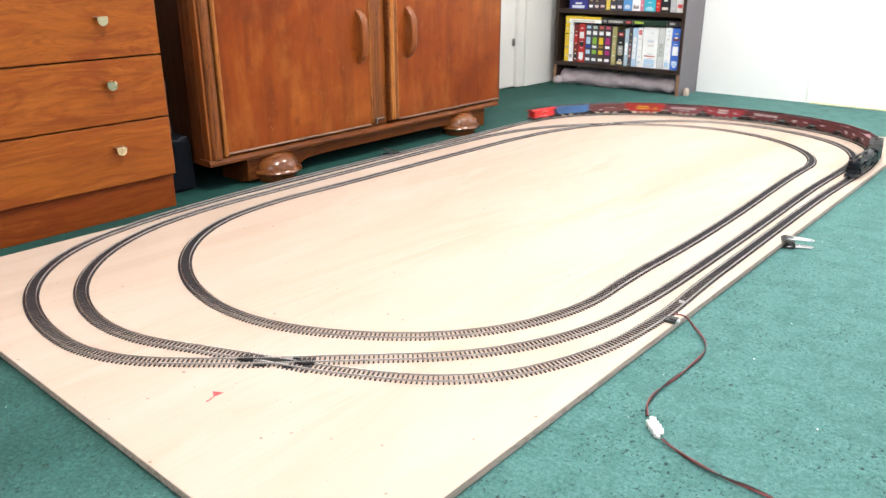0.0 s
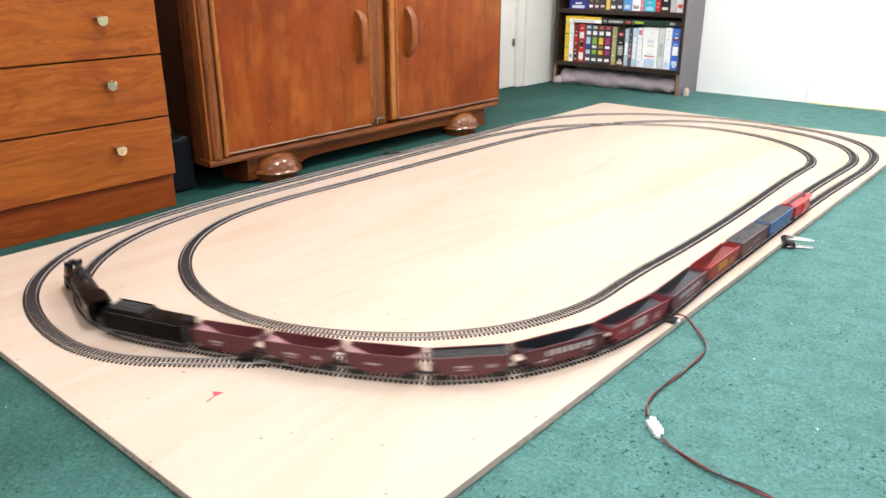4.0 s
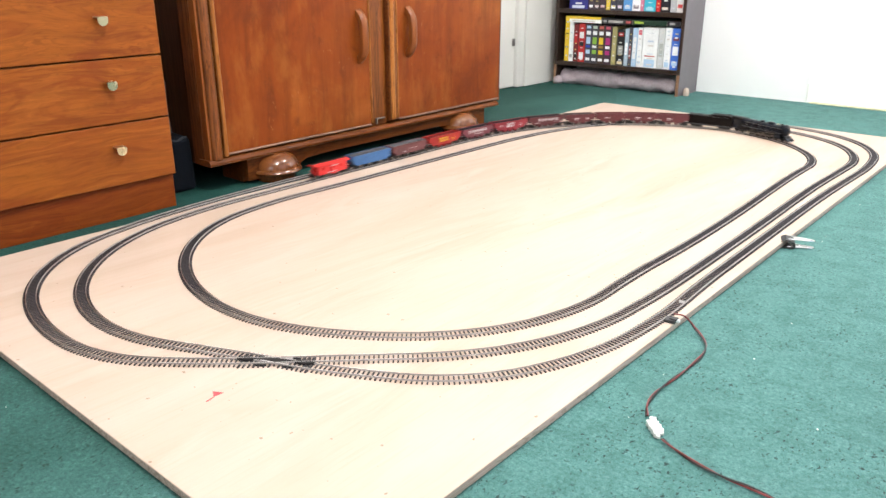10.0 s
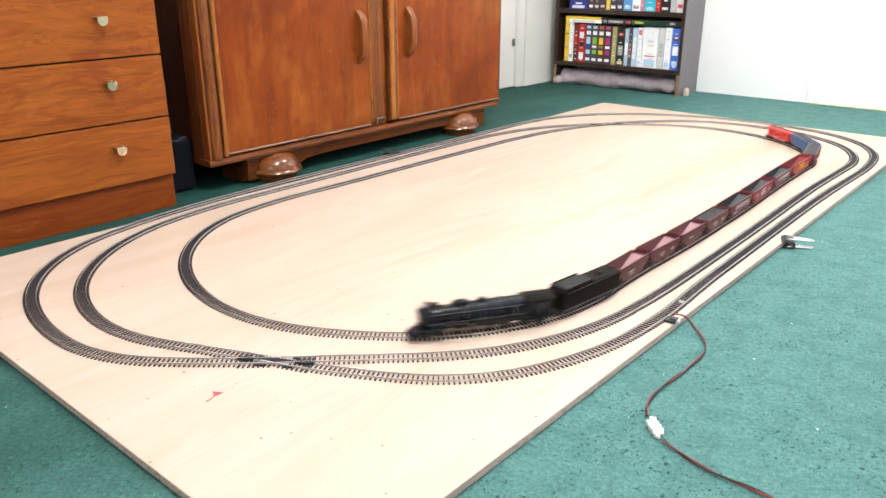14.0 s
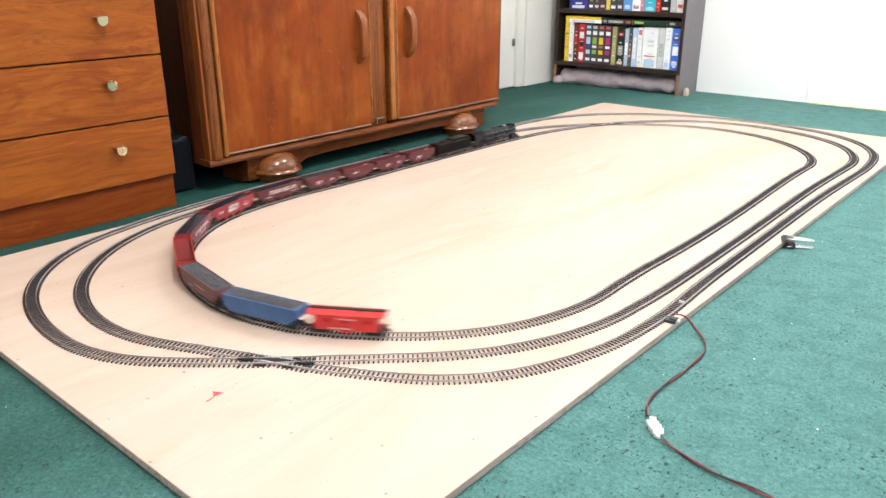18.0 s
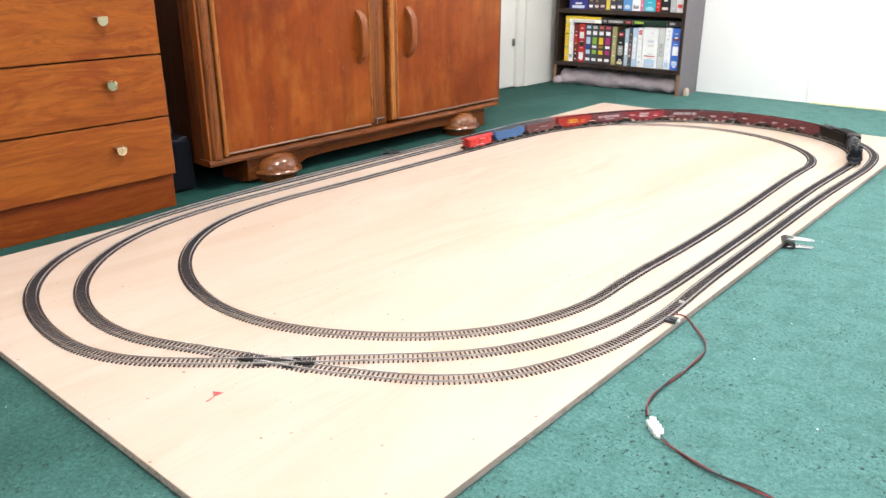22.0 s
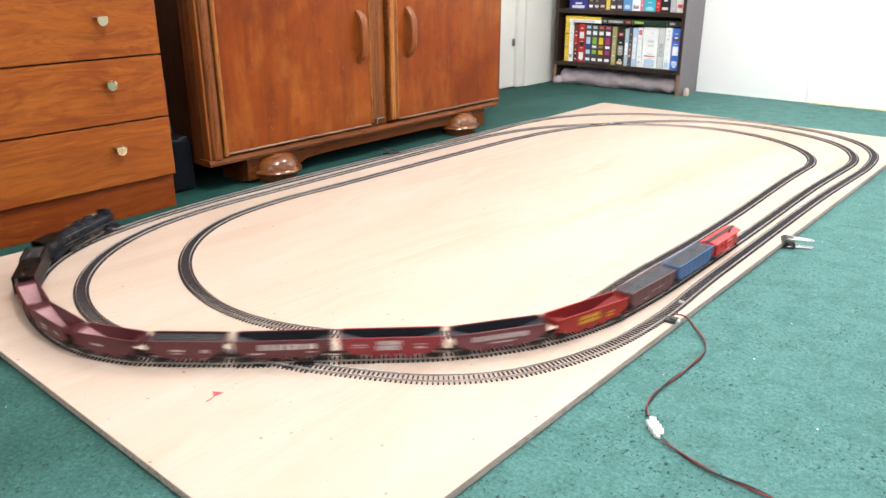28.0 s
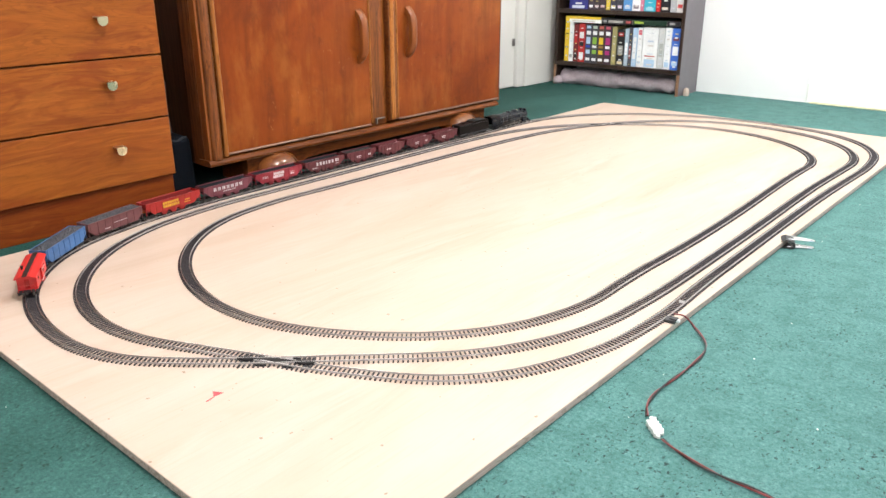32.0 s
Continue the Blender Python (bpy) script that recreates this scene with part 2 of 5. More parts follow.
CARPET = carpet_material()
PLY = plywood_material()
PLY_EDGE = wood("plywood_edge", (0.25, 0.19, 0.155), (0.45, 0.37, 0.32), (0.54, 0.46, 0.41), 1, 20.0, 0.8, 0.0)
WALL_PAINT = plaster("white_wall_paint", (0.91, 0.91, 0.905))
# for the unseen walls; mid-tone so that they bounce less light back
WALL_TONE = plaster("fawn_unseen_wall", (0.46, 0.43, 0.40))
WALL_CREAM = plaster("cream_white_wallpaper", (0.70, 0.685, 0.645))
CEIL_PAINT = plaster("white_ceiling_paint", (0.74, 0.74, 0.73))
GLOSS_WHITE = plain("white_gloss_paint", (0.80, 0.80, 0.77), 0.3, spread=0.06, scale=30.0)
TEAK = teak_laminate("teak_effect_laminate")
# redder copy of the laminate, dimmed: shade on the plinth put into its colour
TEAK_PLINTH_SHADED = teak_laminate("teak_effect_plinth_shaded", (0.72, 0.55, 0.58))
DARK_GAP = plain("dark_gap", (0.012, 0.010, 0.009), 0.9)
VENEER = worn_veneer("red_brown_veneer")
OAK_RAIL = wood("worn_oak_stile", (0.030, 0.008, 0.002), (0.130, 0.034, 0.007), (0.270, 0.084, 0.016), 2, 22.0, 0.30, 0.0, 0.5, 0.3, 0.8)
OAK_LIGHT = wood("light_oak_bead", (0.070, 0.019, 0.004), (0.255, 0.084, 0.016), (0.400, 0.155, 0.034), 2, 20.0, 0.36, 0.0, 0.4, 0.2, 0.8)
OAK_BASE = wood("dark_oak_moulding", (0.034, 0.009, 0.002), (0.100, 0.026, 0.005), (0.165, 0.047, 0.010), 1, 14.0, 0.33, 0.0, 0.5, 0.2)
BUN_WOOD = wood("turned_varnished_wood", (0.030, 0.008, 0.003), (0.125, 0.034, 0.008), (0.200, 0.064, 0.016), 2, 6.0, 0.16, 0.4, 0.25, 0.4, 0.4)
BEAD_WORN = plain("worn_pale_bead", (0.210, 0.110, 0.070), 0.45, spread=0.5, scale=60.0)
BRASS = plain("satin_pale_brass", (0.64, 0.58, 0.40), 0.27, 1.0, 0.08)
CHROME = plain("bright_steel", (0.78, 0.78, 0.78), 0.18, 1.0, 0.05)
STEEL_RAIL = plain("nickel_silver_rail", (0.52, 0.49, 0.47), 0.30, 1.0, 0.25, 300.0)
# cleaner rail round the crossings; its white reflection is put into the colour
RAIL_GLINT = plain("clean_rail_painted_glint", (0.84, 0.82, 0.80), 0.28, 0.35, 0.15, 300.0)
SLEEPER = plain("dark_plastic_sleeper", (0.042, 0.038, 0.043), 0.58, 0.0, 0.35, 200.0)
SLEEPER.node_tree.nodes["Principled BSDF"].inputs["Specular IOR Level"].default_value = 0.30
RAIL_SIDE = plain("dull_rail_side", (0.430, 0.400, 0.385), 0.36, 0.30, 0.35, 250.0)
BLACK_PLASTIC = plain("black_plastic", (0.012, 0.012, 0.013), 0.42, 0.0, 0.2)

# ---- mesh helpers ----


def thing(name, label, category, at=(0, 0, 0), turn=0.0, group="", kind=""):
    ob = new(name)
    ob.empty_display_size = 0.02
    ob.matrix_basis = pose(*at, 0, 0, turn)
    return tagged(ob, label, category, group, kind)


def mesh_of(name, bm, material, smooth=False):
    me = bpy.data.meshes.new(name)
    bmesh.ops.recalc_face_normals(bm, faces=bm.faces)
    bm.to_mesh(me)
    bm.free()
    for m in material if isinstance(material, (list, tuple)) else (material,):
        me.materials.append(m)
    if smooth:
        for poly in me.polygons:
            poly.use_smooth = True
        me.set_sharp_from_angle(angle=radians(38))
    return me


def part(name, bm, material, parent, label="", smooth=False, at=None):
    """Links a bmesh (or a ready mesh) as one object under a thing or a part."""
    data = bm if isinstance(bm, bpy.types.Mesh) else mesh_of(name, bm, material, smooth)
    ob = new(name, data)
    ob.parent = parent
    if at is not None:
        ob.matrix_basis = at
    return tagged(ob, label)


def box(x0, x1, y0, y1, z0, z1, bevel=0.0, bm=None, seg=1):
    """A box with rounded edges; added to bm when one is given."""
    b = bmesh.new()
    vs = [b.verts.new((x, y, z)) for x in (x0, x1) for y in (y0, y1) for z in (z0, z1)]
    for f in ((0, 1, 3, 2), (4, 6, 7, 5), (0, 4, 5, 1), (2, 3, 7, 6), (0, 2, 6, 4), (1, 5, 7, 3)):
        b.faces.new([vs[i] for i in f])
    if bevel:
        bmesh.ops.bevel(b, geom=b.edges[:], offset=bevel, segments=seg, affect="EDGES", profile=0.6)
    return b if bm is None else absorb(bm, b)


def absorb(bm, b, m=None, mat=0):
    """Copies all of b into bm, moved by m; frees b."""
    made = {}
    for v in b.verts:
        made[v] = bm.verts.new(m @ v.co if m is not None else v.co)
    for f in b.faces:
        try:
            nf = bm.faces.new([made[v] for v in f.verts])
            nf.material_index = mat or f.material_index
            nf.smooth = f.smooth
        except ValueError:
            pass
    b.free()
    return bm


def lathe(profile, seg=24, bm=None, m=None):
    """Turns (radius, height) pairs about z."""
    b = bmesh.new()
    rings = []
    for r, z in profile:
        if r < 1e-6:
            rings.append([b.verts.new((0, 0, z))])
        else:
            rings.append([b.verts.new((r * math.cos(2 * math.pi * k / seg), r * math.sin(2 * math.pi * k / seg), z)) for k in range(seg)])
    for lo, hi in zip(rings, rings[1:]):
        for k in range(seg):
            j = (k + 1) % seg
            ring = [lo[k % len(lo)], lo[j % len(lo)], hi[j % len(hi)], hi[k % len(hi)]]
            ring = list(dict.fromkeys(ring))
            if len(ring) > 2:
                b.faces.new(ring)
    for ring, last in ((rings[0], True), (rings[-1], False)):
        if len(ring) > 2:
            b.faces.new(ring[::-1] if last else ring)
    bb = bmesh.new() if bm is None else bm
    return absorb(bb, b, m)


def rod(a, b, r, seg=10, bm=None):
    """A round bar from a to b."""
    a, b = Vector(a), Vector(b)
    turn = (b - a).to_track_quat("Z", "Y").to_matrix().to_4x4()
    return lathe([(r, 0), (r, (b - a).length)], seg, bm, Matrix.Translation(a) @ turn)


def sweep(points, section, closed_ends=True, bm=None, up=Vector((0, 0, 1))):
    """Draws a flat section of (side, height) pairs along points."""
    bm = bm or bmesh.new()
    pts = [Vector(p) for p in points]
    rings = []
    for i, p in enumerate(pts):
        d = (pts[min(i + 1, len(pts) - 1)] - pts[max(i - 1, 0)]).normalized()
        side = d.cross(up).normalized()
        top = side.cross(d).normalized()
        rings.append([bm.verts.new(p + side * u + top * v) for u, v in section])
    n = len(section)
    for lo, hi in zip(rings, rings[1:]):
        for k in range(n):
            j = (k + 1) % n
            bm.faces.new((lo[k], lo[j], hi[j], hi[k]))
    if closed_ends:
        bm.faces.new(rings[0][::-1])
        bm.faces.new(rings[-1])
    return bm


def circle(r, n=8):
    return [(r * math.cos(2 * math.pi * k / n), r * math.sin(2 * math.pi * k / n)) for k in range(n)]


def prism(outline, lo, hi, axis=2, bm=None, bevel=0.0):
    """Extrudes a closed outline of pairs between lo and hi on an axis; the pairs fill the other two axes in order."""
    b = bmesh.new()

    def put(u, v, w):
        c = [u, v]
        c.insert(axis, w)
        return b.verts.new(c)

    a = [put(u, v, lo) for u, v in outline]
    c = [put(u, v, hi) for u, v in outline]
    n = len(outline)
    b.faces.new(a[::-1])
    b.faces.new(c)
    for k in range(n):
        j = (k + 1) % n
        b.faces.new((a[k], a[j], c[j], c[k]))
    if bevel:
        bmesh.ops.recalc_face_normals(b, faces=b.faces)
        bmesh.ops.bevel(b, geom=b.edges[:], offset=bevel, segments=1, affect="EDGES")
    return b if bm is None else absorb(bm, b)


def structure(name, bm, material, label, smooth=False):
    ob = new(name, mesh_of(name, bm, material, smooth))
    return tagged(ob, label, "", "", "structure")


# ---- the room ----


def room():
    t = 0.12
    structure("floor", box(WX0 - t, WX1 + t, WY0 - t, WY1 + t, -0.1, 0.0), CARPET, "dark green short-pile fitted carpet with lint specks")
    structure("ceiling", box(WX0 - t, WX1 + t, WY0 - t, WY1 + t, WZ, WZ + 0.1), CEIL_PAINT, "plain white painted ceiling")
    structure("wall_west", box(WX0 - t, WX0, WY0 - t, WY1 + t, 0, WZ), WALL_CREAM, "off-white painted wall behind the wooden furniture")

    def pierced(name, lo, hi, win, plane, axis, paint, label):
        a, b, c, d = win
        bm = bmesh.new()
        for u0, u1, z0, z1 in ((lo, a, 0, WZ), (b, hi, 0, WZ), (a, b, 0, c), (a, b, d, WZ)):
            if axis == 0:
                box(plane, plane + t, u0, u1, z0, z1, bm=bm)
            else:
                box(u0, u1, plane - t, plane, z0, z1, bm=bm)
        structure(name, bm, paint, label)

    fawn = "unseen fawn wall with a wide window, toned to cut fill light"
    pierced("wall_east", WY0 - t, WY1 + t, EAST_WIN, WX1, 0, WALL_TONE, fawn)
    pierced("wall_south", WX0, WX1, SOUTH_WIN, WY0, 1, WALL_TONE, fawn)
    pierced("wall_north", WX0, WX1, NORTH_WIN, WY1 + t, 1, WALL_PAINT, "bright white painted wall behind the bookcase")
    for k, (win, axis, p0) in enumerate(((EAST_WIN, 0, WX1 + 0.05), (SOUTH_WIN, 1, WY0 - 0.10), (NORTH_WIN, 1, WY1 + 0.05))):
        a, b, c, d = win
        w = tagged(new("window_%d" % (k + 1)), "white framed window with clear panes", "", "", "structure")
        mid = (a + b) / 2

        def bar(u0, u1, z0, z1, name, w=w, axis=axis, p0=p0):
            bm = box(p0, p0 + 0.05, u0, u1, z0, z1, 0.004) if axis == 0 else box(u0, u1, p0, p0 + 0.05, z0, z1, 0.004)
            part(name, bm, GLOSS_WHITE, w)

        bar(a, a + 0.05, c, d, "window_frame")
        bar(b - 0.05, b, c, d, "window_frame")
        bar(a + 0.05, b - 0.05, c, c + 0.05, "window_frame")
        bar(a + 0.05, b - 0.05, d - 0.05, d, "window_frame")
        bar(mid - 0.025, mid + 0.025, c + 0.05, d - 0.05, "mullion")


room()

# the plywood board lies on the carpet
BOARD_W, BOARD_L, BOARD_TOP = 1.22, 2.679, 0.014


def baseboard():
    th = thing("plywood_board", "pale birch plywood sheet lying on the green carpet", "board", (0, 0, 0))
    bm = box(0, BOARD_W, 0, BOARD_L, 0.0015, BOARD_TOP, 0.0008)
    top = part("top_sheet", bm, [PLY, PLY_EDGE], th)
    for f in top.data.polygons:
        f.material_index = 0 if f.normal.z > 0.5 else 1
    return th


baseboard()

# ---- the railway ----
# One long line of flexible and set track that laps the board three times.
LINE_START, LINE_HEADING = (1.17807, 2.28021), -82.322
LAP_STEP = (0.19931, 0.20192, 0.19745)
LAP_TURNS = (
    (9.53, -0.13, -1.6, -0.76, -0.1, 0.22, -2.62, 9.69, 20.45, 32.08, 8.53, -1.84, 31.96, 27.95, 23.88, 21.04, 9.48, -0.51, 0.53, -0.25, 0.59, 4.03, 11.07, 19.56, 14.44, 16.75, 25.64, 28.67, 24.9, 35.32),
    (-2.32, -1.12, 1.21, 1.15, 2.54, -5.12, 24.34, 25.69, 19.02, 28.62, 23.24, 24.6, 28.33, 12.01, -2.43, 0.79, -0.09, 0.51, 4.87, 11.23, 11.03, 18.44, 26.29, 24.92, 24.35, 30.89, 27.15),
    (0.82, -2.55, -0.37, 0.41, 0.47, 0.5, 4.35, 21.35, 20.42, -0.92, 6.52, 36.23, 20.61, 27.63, 28, 9.17, 4.59, 2.29, 0.45, 0.25, 0.23, -0.25, -1.84, 9.97, 22.77, 19.75, 15.81, 14.23, 12.3, 21.99, 30.49, 25.99),
)
FINE = 16


def trace_line():
    x, y = LINE_START
    h = radians(LINE_HEADING)
    table, s, sections = [(0.0, x, y, h)], 0.0, []
    for lap, (step, turns) in enumerate(zip(LAP_STEP, LAP_TURNS)):
        for turn in turns:
            a, d = -radians(turn) / FINE, step / FINE
            sections.append((lap, s, s + step))
            for _ in range(FINE):
                x += d * math.cos(h + a / 2)
                y += d * math.sin(h + a / 2)
                h += a
                s += d
                table.append((s, x, y, h))
    return np.array(table), sections


LINE, SECTIONS = trace_line()
LINE_LENGTH = LINE[-1, 0]
# the ends meet exactly: the small remaining gap is spread over the line
for _c in (1, 2):
    LINE[:, _c] -= (LINE[-1, _c] - LINE[0, _c]) * LINE[:, 0] / LINE_LENGTH


def on_line(s):
    """Place and heading at the distance s along the line."""
    turns, s = divmod(s, LINE_LENGTH)
    return tuple(float(np.interp(s, LINE[:, 0], LINE[:, k])) for k in (1, 2, 3))


def offset_point(s, side, z):
    x, y, h = on_line(s)
    return Vector((x - side * math.sin(h), y + side * math.cos(h), z))


SLEEPER_PITCH, RAIL_FOOT, RAIL_TOP = 0.0076, BOARD_TOP + 0.0024, BOARD_TOP + 0.0050
GAUGE = 0.0173


def crossings():
    """Where the line meets itself."""
    found = []
    p = LINE[::2]
    for i in range(0, len(p)):
        for j in range(i + 40, len(p)):
            if abs(p[i, 1] - p[j, 1]) < 0.008 and abs(p[i, 2] - p[j, 2]) < 0.008 and j - i < len(p) - 40:
                found.append(((p[i, 1] - p[j, 1]) ** 2 + (p[i, 2] - p[j, 2]) ** 2, p[i, 0], p[j, 0]))
    best = []
    for d, a, b in sorted(found):
        if all(abs(a - c) > 0.3 for c, _ in best):
            best.append((a, b))
    return best


CROSSINGS = crossings()


def tracks():
    sleeper = mesh_of("sleeper", box(-0.0012, 0.0012, -0.0139, 0.0139, 0.0, 0.0022, 0.0003), SLEEPER)
    plate = mesh_of("fishplate", box(-0.004, 0.004, -0.0012, 0.0012, 0.0, 0.0016, 0.0002), STEEL_RAIL)
    head = [(-0.00045, 0.0026), (0.00045, 0.0026), (0.00045, 0.0019), (0.0002, 0.0017), (0.0002, 0.0006), (0.0007, 0.0003), (0.0007, 0), (-0.0007, 0), (-0.0007, 0.0003), (-0.0002, 0.0006), (-0.0002, 0.0017), (-0.00045, 0.0019)]
    for lap, s0, s1 in SECTIONS:
        mid = on_line((s0 + s1) / 2)
        th = thing("track_section", "model railway track with dark sleepers and metal rails", "railway track", (mid[0], mid[1], BOARD_TOP), 0, "track pieces of the circuit")
        base = Vector((mid[0], mid[1], BOARD_TOP))
        lift = 0.0002 if lap else 0.0
        near = [c for pair in CROSSINGS for c in pair if s0 - 0.12 < c < s1 + 0.12]
        for side in (-GAUGE / 2, GAUGE / 2):
            pts = [offset_point(s0 + 0.0004 + (s1 - s0 - 0.0008) * k / 12, side, RAIL_FOOT + lift) - base for k in range(13)]
            rail = part("rail", sweep(pts, head), [RAIL_GLINT if near else STEEL_RAIL, RAIL_SIDE], th)
            for f in rail.data.polygons:
                f.material_index = 0 if f.normal.z > 0.6 and f.center.z > 0.0045 else 1
            x, y, h = on_line(s0)
            q = offset_point(s0, side, RAIL_FOOT + 0.0001) - base
            part("fishplate", plate, None, th, at=Matrix.Translation(q) @ Matrix.Rotation(h, 4, "Z"))
        n = round((s1 - s0) / SLEEPER_PITCH)
        for k in range(n):
            s = s0 + (k + 0.5) * (s1 - s0) / n
            x, y, h = on_line(s)
            if lap == 0 and any(abs(s - c) < 0.045 for c in near):
                continue
            part("sleeper", sleeper, None, th, at=Matrix.Translation(Vector((x, y, BOARD_TOP)) - base) @ Matrix.Rotation(h, 4, "Z"))


tracks()
# shade from the neighbouring chest is put into this side panel's colour
SHADED_SIDE_WOOD = wood("side_wood_shaded", (0.010, 0.004, 0.002), (0.034, 0.011, 0.004), (0.060, 0.019, 0.006), 2, 10.0, 0.45, 0.0, 0.3, 0.2, 0.5)
CORNER_WOOD = wood("mottled_brown_strip_lit", (0.012, 0.004, 0.002), (0.085, 0.024, 0.006), (0.220, 0.072, 0.016), 2, 26.0, 0.42, 0.0, 0.5, 0.2, 0.8)
HANDLE_WOOD = wood("polished_brown_wood", (0.060, 0.014, 0.003), (0.165, 0.043, 0.008), (0.240, 0.072, 0.015), 2, 12.0, 0.30, 0.05, 0.2, 0.3, 0.4)
CATCH_STEEL = plain("tarnished_steel", (0.30, 0.28, 0.27), 0.4, 0.9, 0.3)
# ---- furniture ----


def chest_of_drawers():
    # front plane faces east; the plinth stands a little behind the drawer fronts
    x, y0, y1 = -0.078, -0.32, 0.639
    th = thing("chest_of_drawers", "teak-effect chest of drawers with small pale brass pulls", "chest of drawers", (x, y1, 0))

    def at(b):
        for v in b.verts:
            v.co -= Vector((x, y1, 0))
        return b

    part("carcass", at(box(x - 0.42, x - 0.020, y0, y1 - 0.001, 0.082, 0.709, 0.001)), [TEAK, DARK_GAP], th)
    for face in th.children[0].data.polygons:
        face.material_index = 1 if face.normal.x > 0.5 else 0
    part("plinth", at(box(x - 0.40, x - 0.012, y0 + 0.002, y1 - 0.003, 0.0, 0.086, 0.001)), TEAK_PLINTH_SHADED, th)
    part("top_panel", at(box(x - 0.43, x + 0.004, y0 - 0.01, y1 + 0.004, 0.709, 0.731, 0.002)), TEAK, th)
    for z0, z1, zk in ((0.0885, 0.2345, 0.182), (0.2385, 0.3850, 0.335), (0.3890, 0.5355, 0.480), (0.5395, 0.705, 0.632)):
        dr = part("drawer_front", at(box(x - 0.018, x, y0 + 0.001, y1 - 0.001, z0, z1, 0.0012)), TEAK, th)
        # a folded half-round tab pull
        pull = bmesh.new()
        yk = 0.4955
        outline = [(-0.012, 0.0)] + [(0.012 * math.cos(a), -0.006 - 0.012 * math.sin(a)) for a in np.linspace(math.pi, 0, 9)] + [(0.012, 0.0)]
        prism([(yk + u, zk + v) for u, v in outline], x + 0.0205, x + 0.0225, 0, pull)
        box(x - 0.001, x + 0.0225, yk - 0.012, yk + 0.012, zk, zk + 0.002, 0.0005, pull)
        part("handle", at(pull), BRASS, dr, "pale brass tab pull")


def bun_foot(parent, x, y):
    prof = [(0.0, 0.0), (0.058, 0.0), (0.060, 0.004), (0.060, 0.017), (0.066, 0.020), (0.075, 0.022), (0.078, 0.027), (0.075, 0.033), (0.070, 0.036), (0.069, 0.042), (0.064, 0.056), (0.052, 0.068), (0.034, 0.077), (0.0, 0.081)]
    part("bun_foot", lathe(prof, 40), BUN_WOOD, parent, "glossy turned bun foot", True, Matrix.Translation((x, y, 0)))


def cabinet():
    x, y0, y1, top = -0.10, 0.7555, 2.0585, 0.70
    depth = 0.44
    th = thing("sideboard_cabinet", "old red-brown veneered two-door cabinet on bun feet", "cabinet", (x, y0, 0))
    ky, kz = 1.0362, 1.012
    L = (y1 - y0) / ky

    def cbox(x0, x1, a, b, z0, z1, *rest, **more):
        return box(x0, x1, a * ky, b * ky, z0 * kz, z1 * kz, *rest, **more)

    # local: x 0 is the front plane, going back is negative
    part("side_panel", cbox(-depth, -0.030, 0.006, 0.026, 0.072, top, 0.002), SHADED_SIDE_WOOD, th, "side panel coloured dark for shade")
    part("side_panel", cbox(-depth, -0.030, L - 0.026, L - 0.006, 0.072, top, 0.002), OAK_BASE, th)
    part("back_panel", cbox(-depth - 0.008, -depth, 0.006, L - 0.006, 0.072, top), OAK_BASE, th)
    part("bottom_panel", cbox(-depth, -0.03, 0.026, L - 0.026, 0.075, 0.092), OAK_BASE, th)
    part("top_panel", cbox(-depth - 0.01, 0.012, -0.012, L + 0.012, top, top + 0.025, 0.006), VENEER, th)
    # front frame: rounded outer stile, light bead, centre stiles
    part("corner_edge", cbox(-0.030, -0.003, 0.002, 0.0085, 0.092, top, 0.002, seg=2), HANDLE_WOOD, th, "worn corner arris")
    # added strip: light reaching the front of the dark side, as colour
    part("corner_post", cbox(-0.080, -0.0305, 0.0015, 0.0058, 0.074, top, 0.0015, seg=2), CORNER_WOOD, th, "worn brown strip, coloured as the lit front of the side")
    column = [(-0.030, 0.009)] + [(-0.008 + 0.012 * math.sin(a), (0.0262 - 0.0165 * math.cos(a)) * ky) for a in np.linspace(0.1, math.pi - 0.1, 13)] + [(-0.030, 0.0430 * ky)]
    part("corner_stile", prism(column, 0.092, top, 2), OAK_RAIL, th, "half-round worn oak corner stile", True)
    part("bead", cbox(-0.012, 0.0005, 0.0465, 0.0590, 0.094, top, 0.004, seg=3), OAK_LIGHT, th, "pale worn oak bead", True)
    part("corner_stile", prism([(-0.030, L * ky), (-0.012, L * ky), (-0.010, L * ky - 0.006), (-0.014, L * ky - 0.010), (-0.030, L * ky - 0.010)], 0.092, top, 2), OAK_RAIL, th)
    part("centre_stile", cbox(-0.030, -0.012, 0.600, 0.661, 0.094, top, 0.004, seg=2), OAK_RAIL, th, "dark worn centre stile", True)
    part("closing_bead", cbox(-0.026, 0.004, 0.6615, 0.6690, 0.102, top, 0.003, seg=2), OAK_BASE, th, smooth=True)
    part("closing_bead", cbox(-0.026, 0.006, 0.6695, 0.6880, 0.102, top, 0.007, seg=4), OAK_LIGHT, th, smooth=True)
    part("closing_bead", cbox(-0.026, -0.003, 0.6885, 0.7045, 0.102, top, 0.005, seg=3), OAK_RAIL, th, smooth=True)
    # base moulding in three steps
    bm = bmesh.new()
    section = [(-0.05, 0.0765), (0.002, 0.0765), (0.007, 0.079), (0.007, 0.084), (0.002, 0.087), (-0.001, 0.091), (-0.006, 0.093), (-0.05, 0.093)]
    prism(section, -0.004, (L - 0.026) * ky, 1, bm)
    part("base_moulding", bm, OAK_BASE, th, smooth=True)
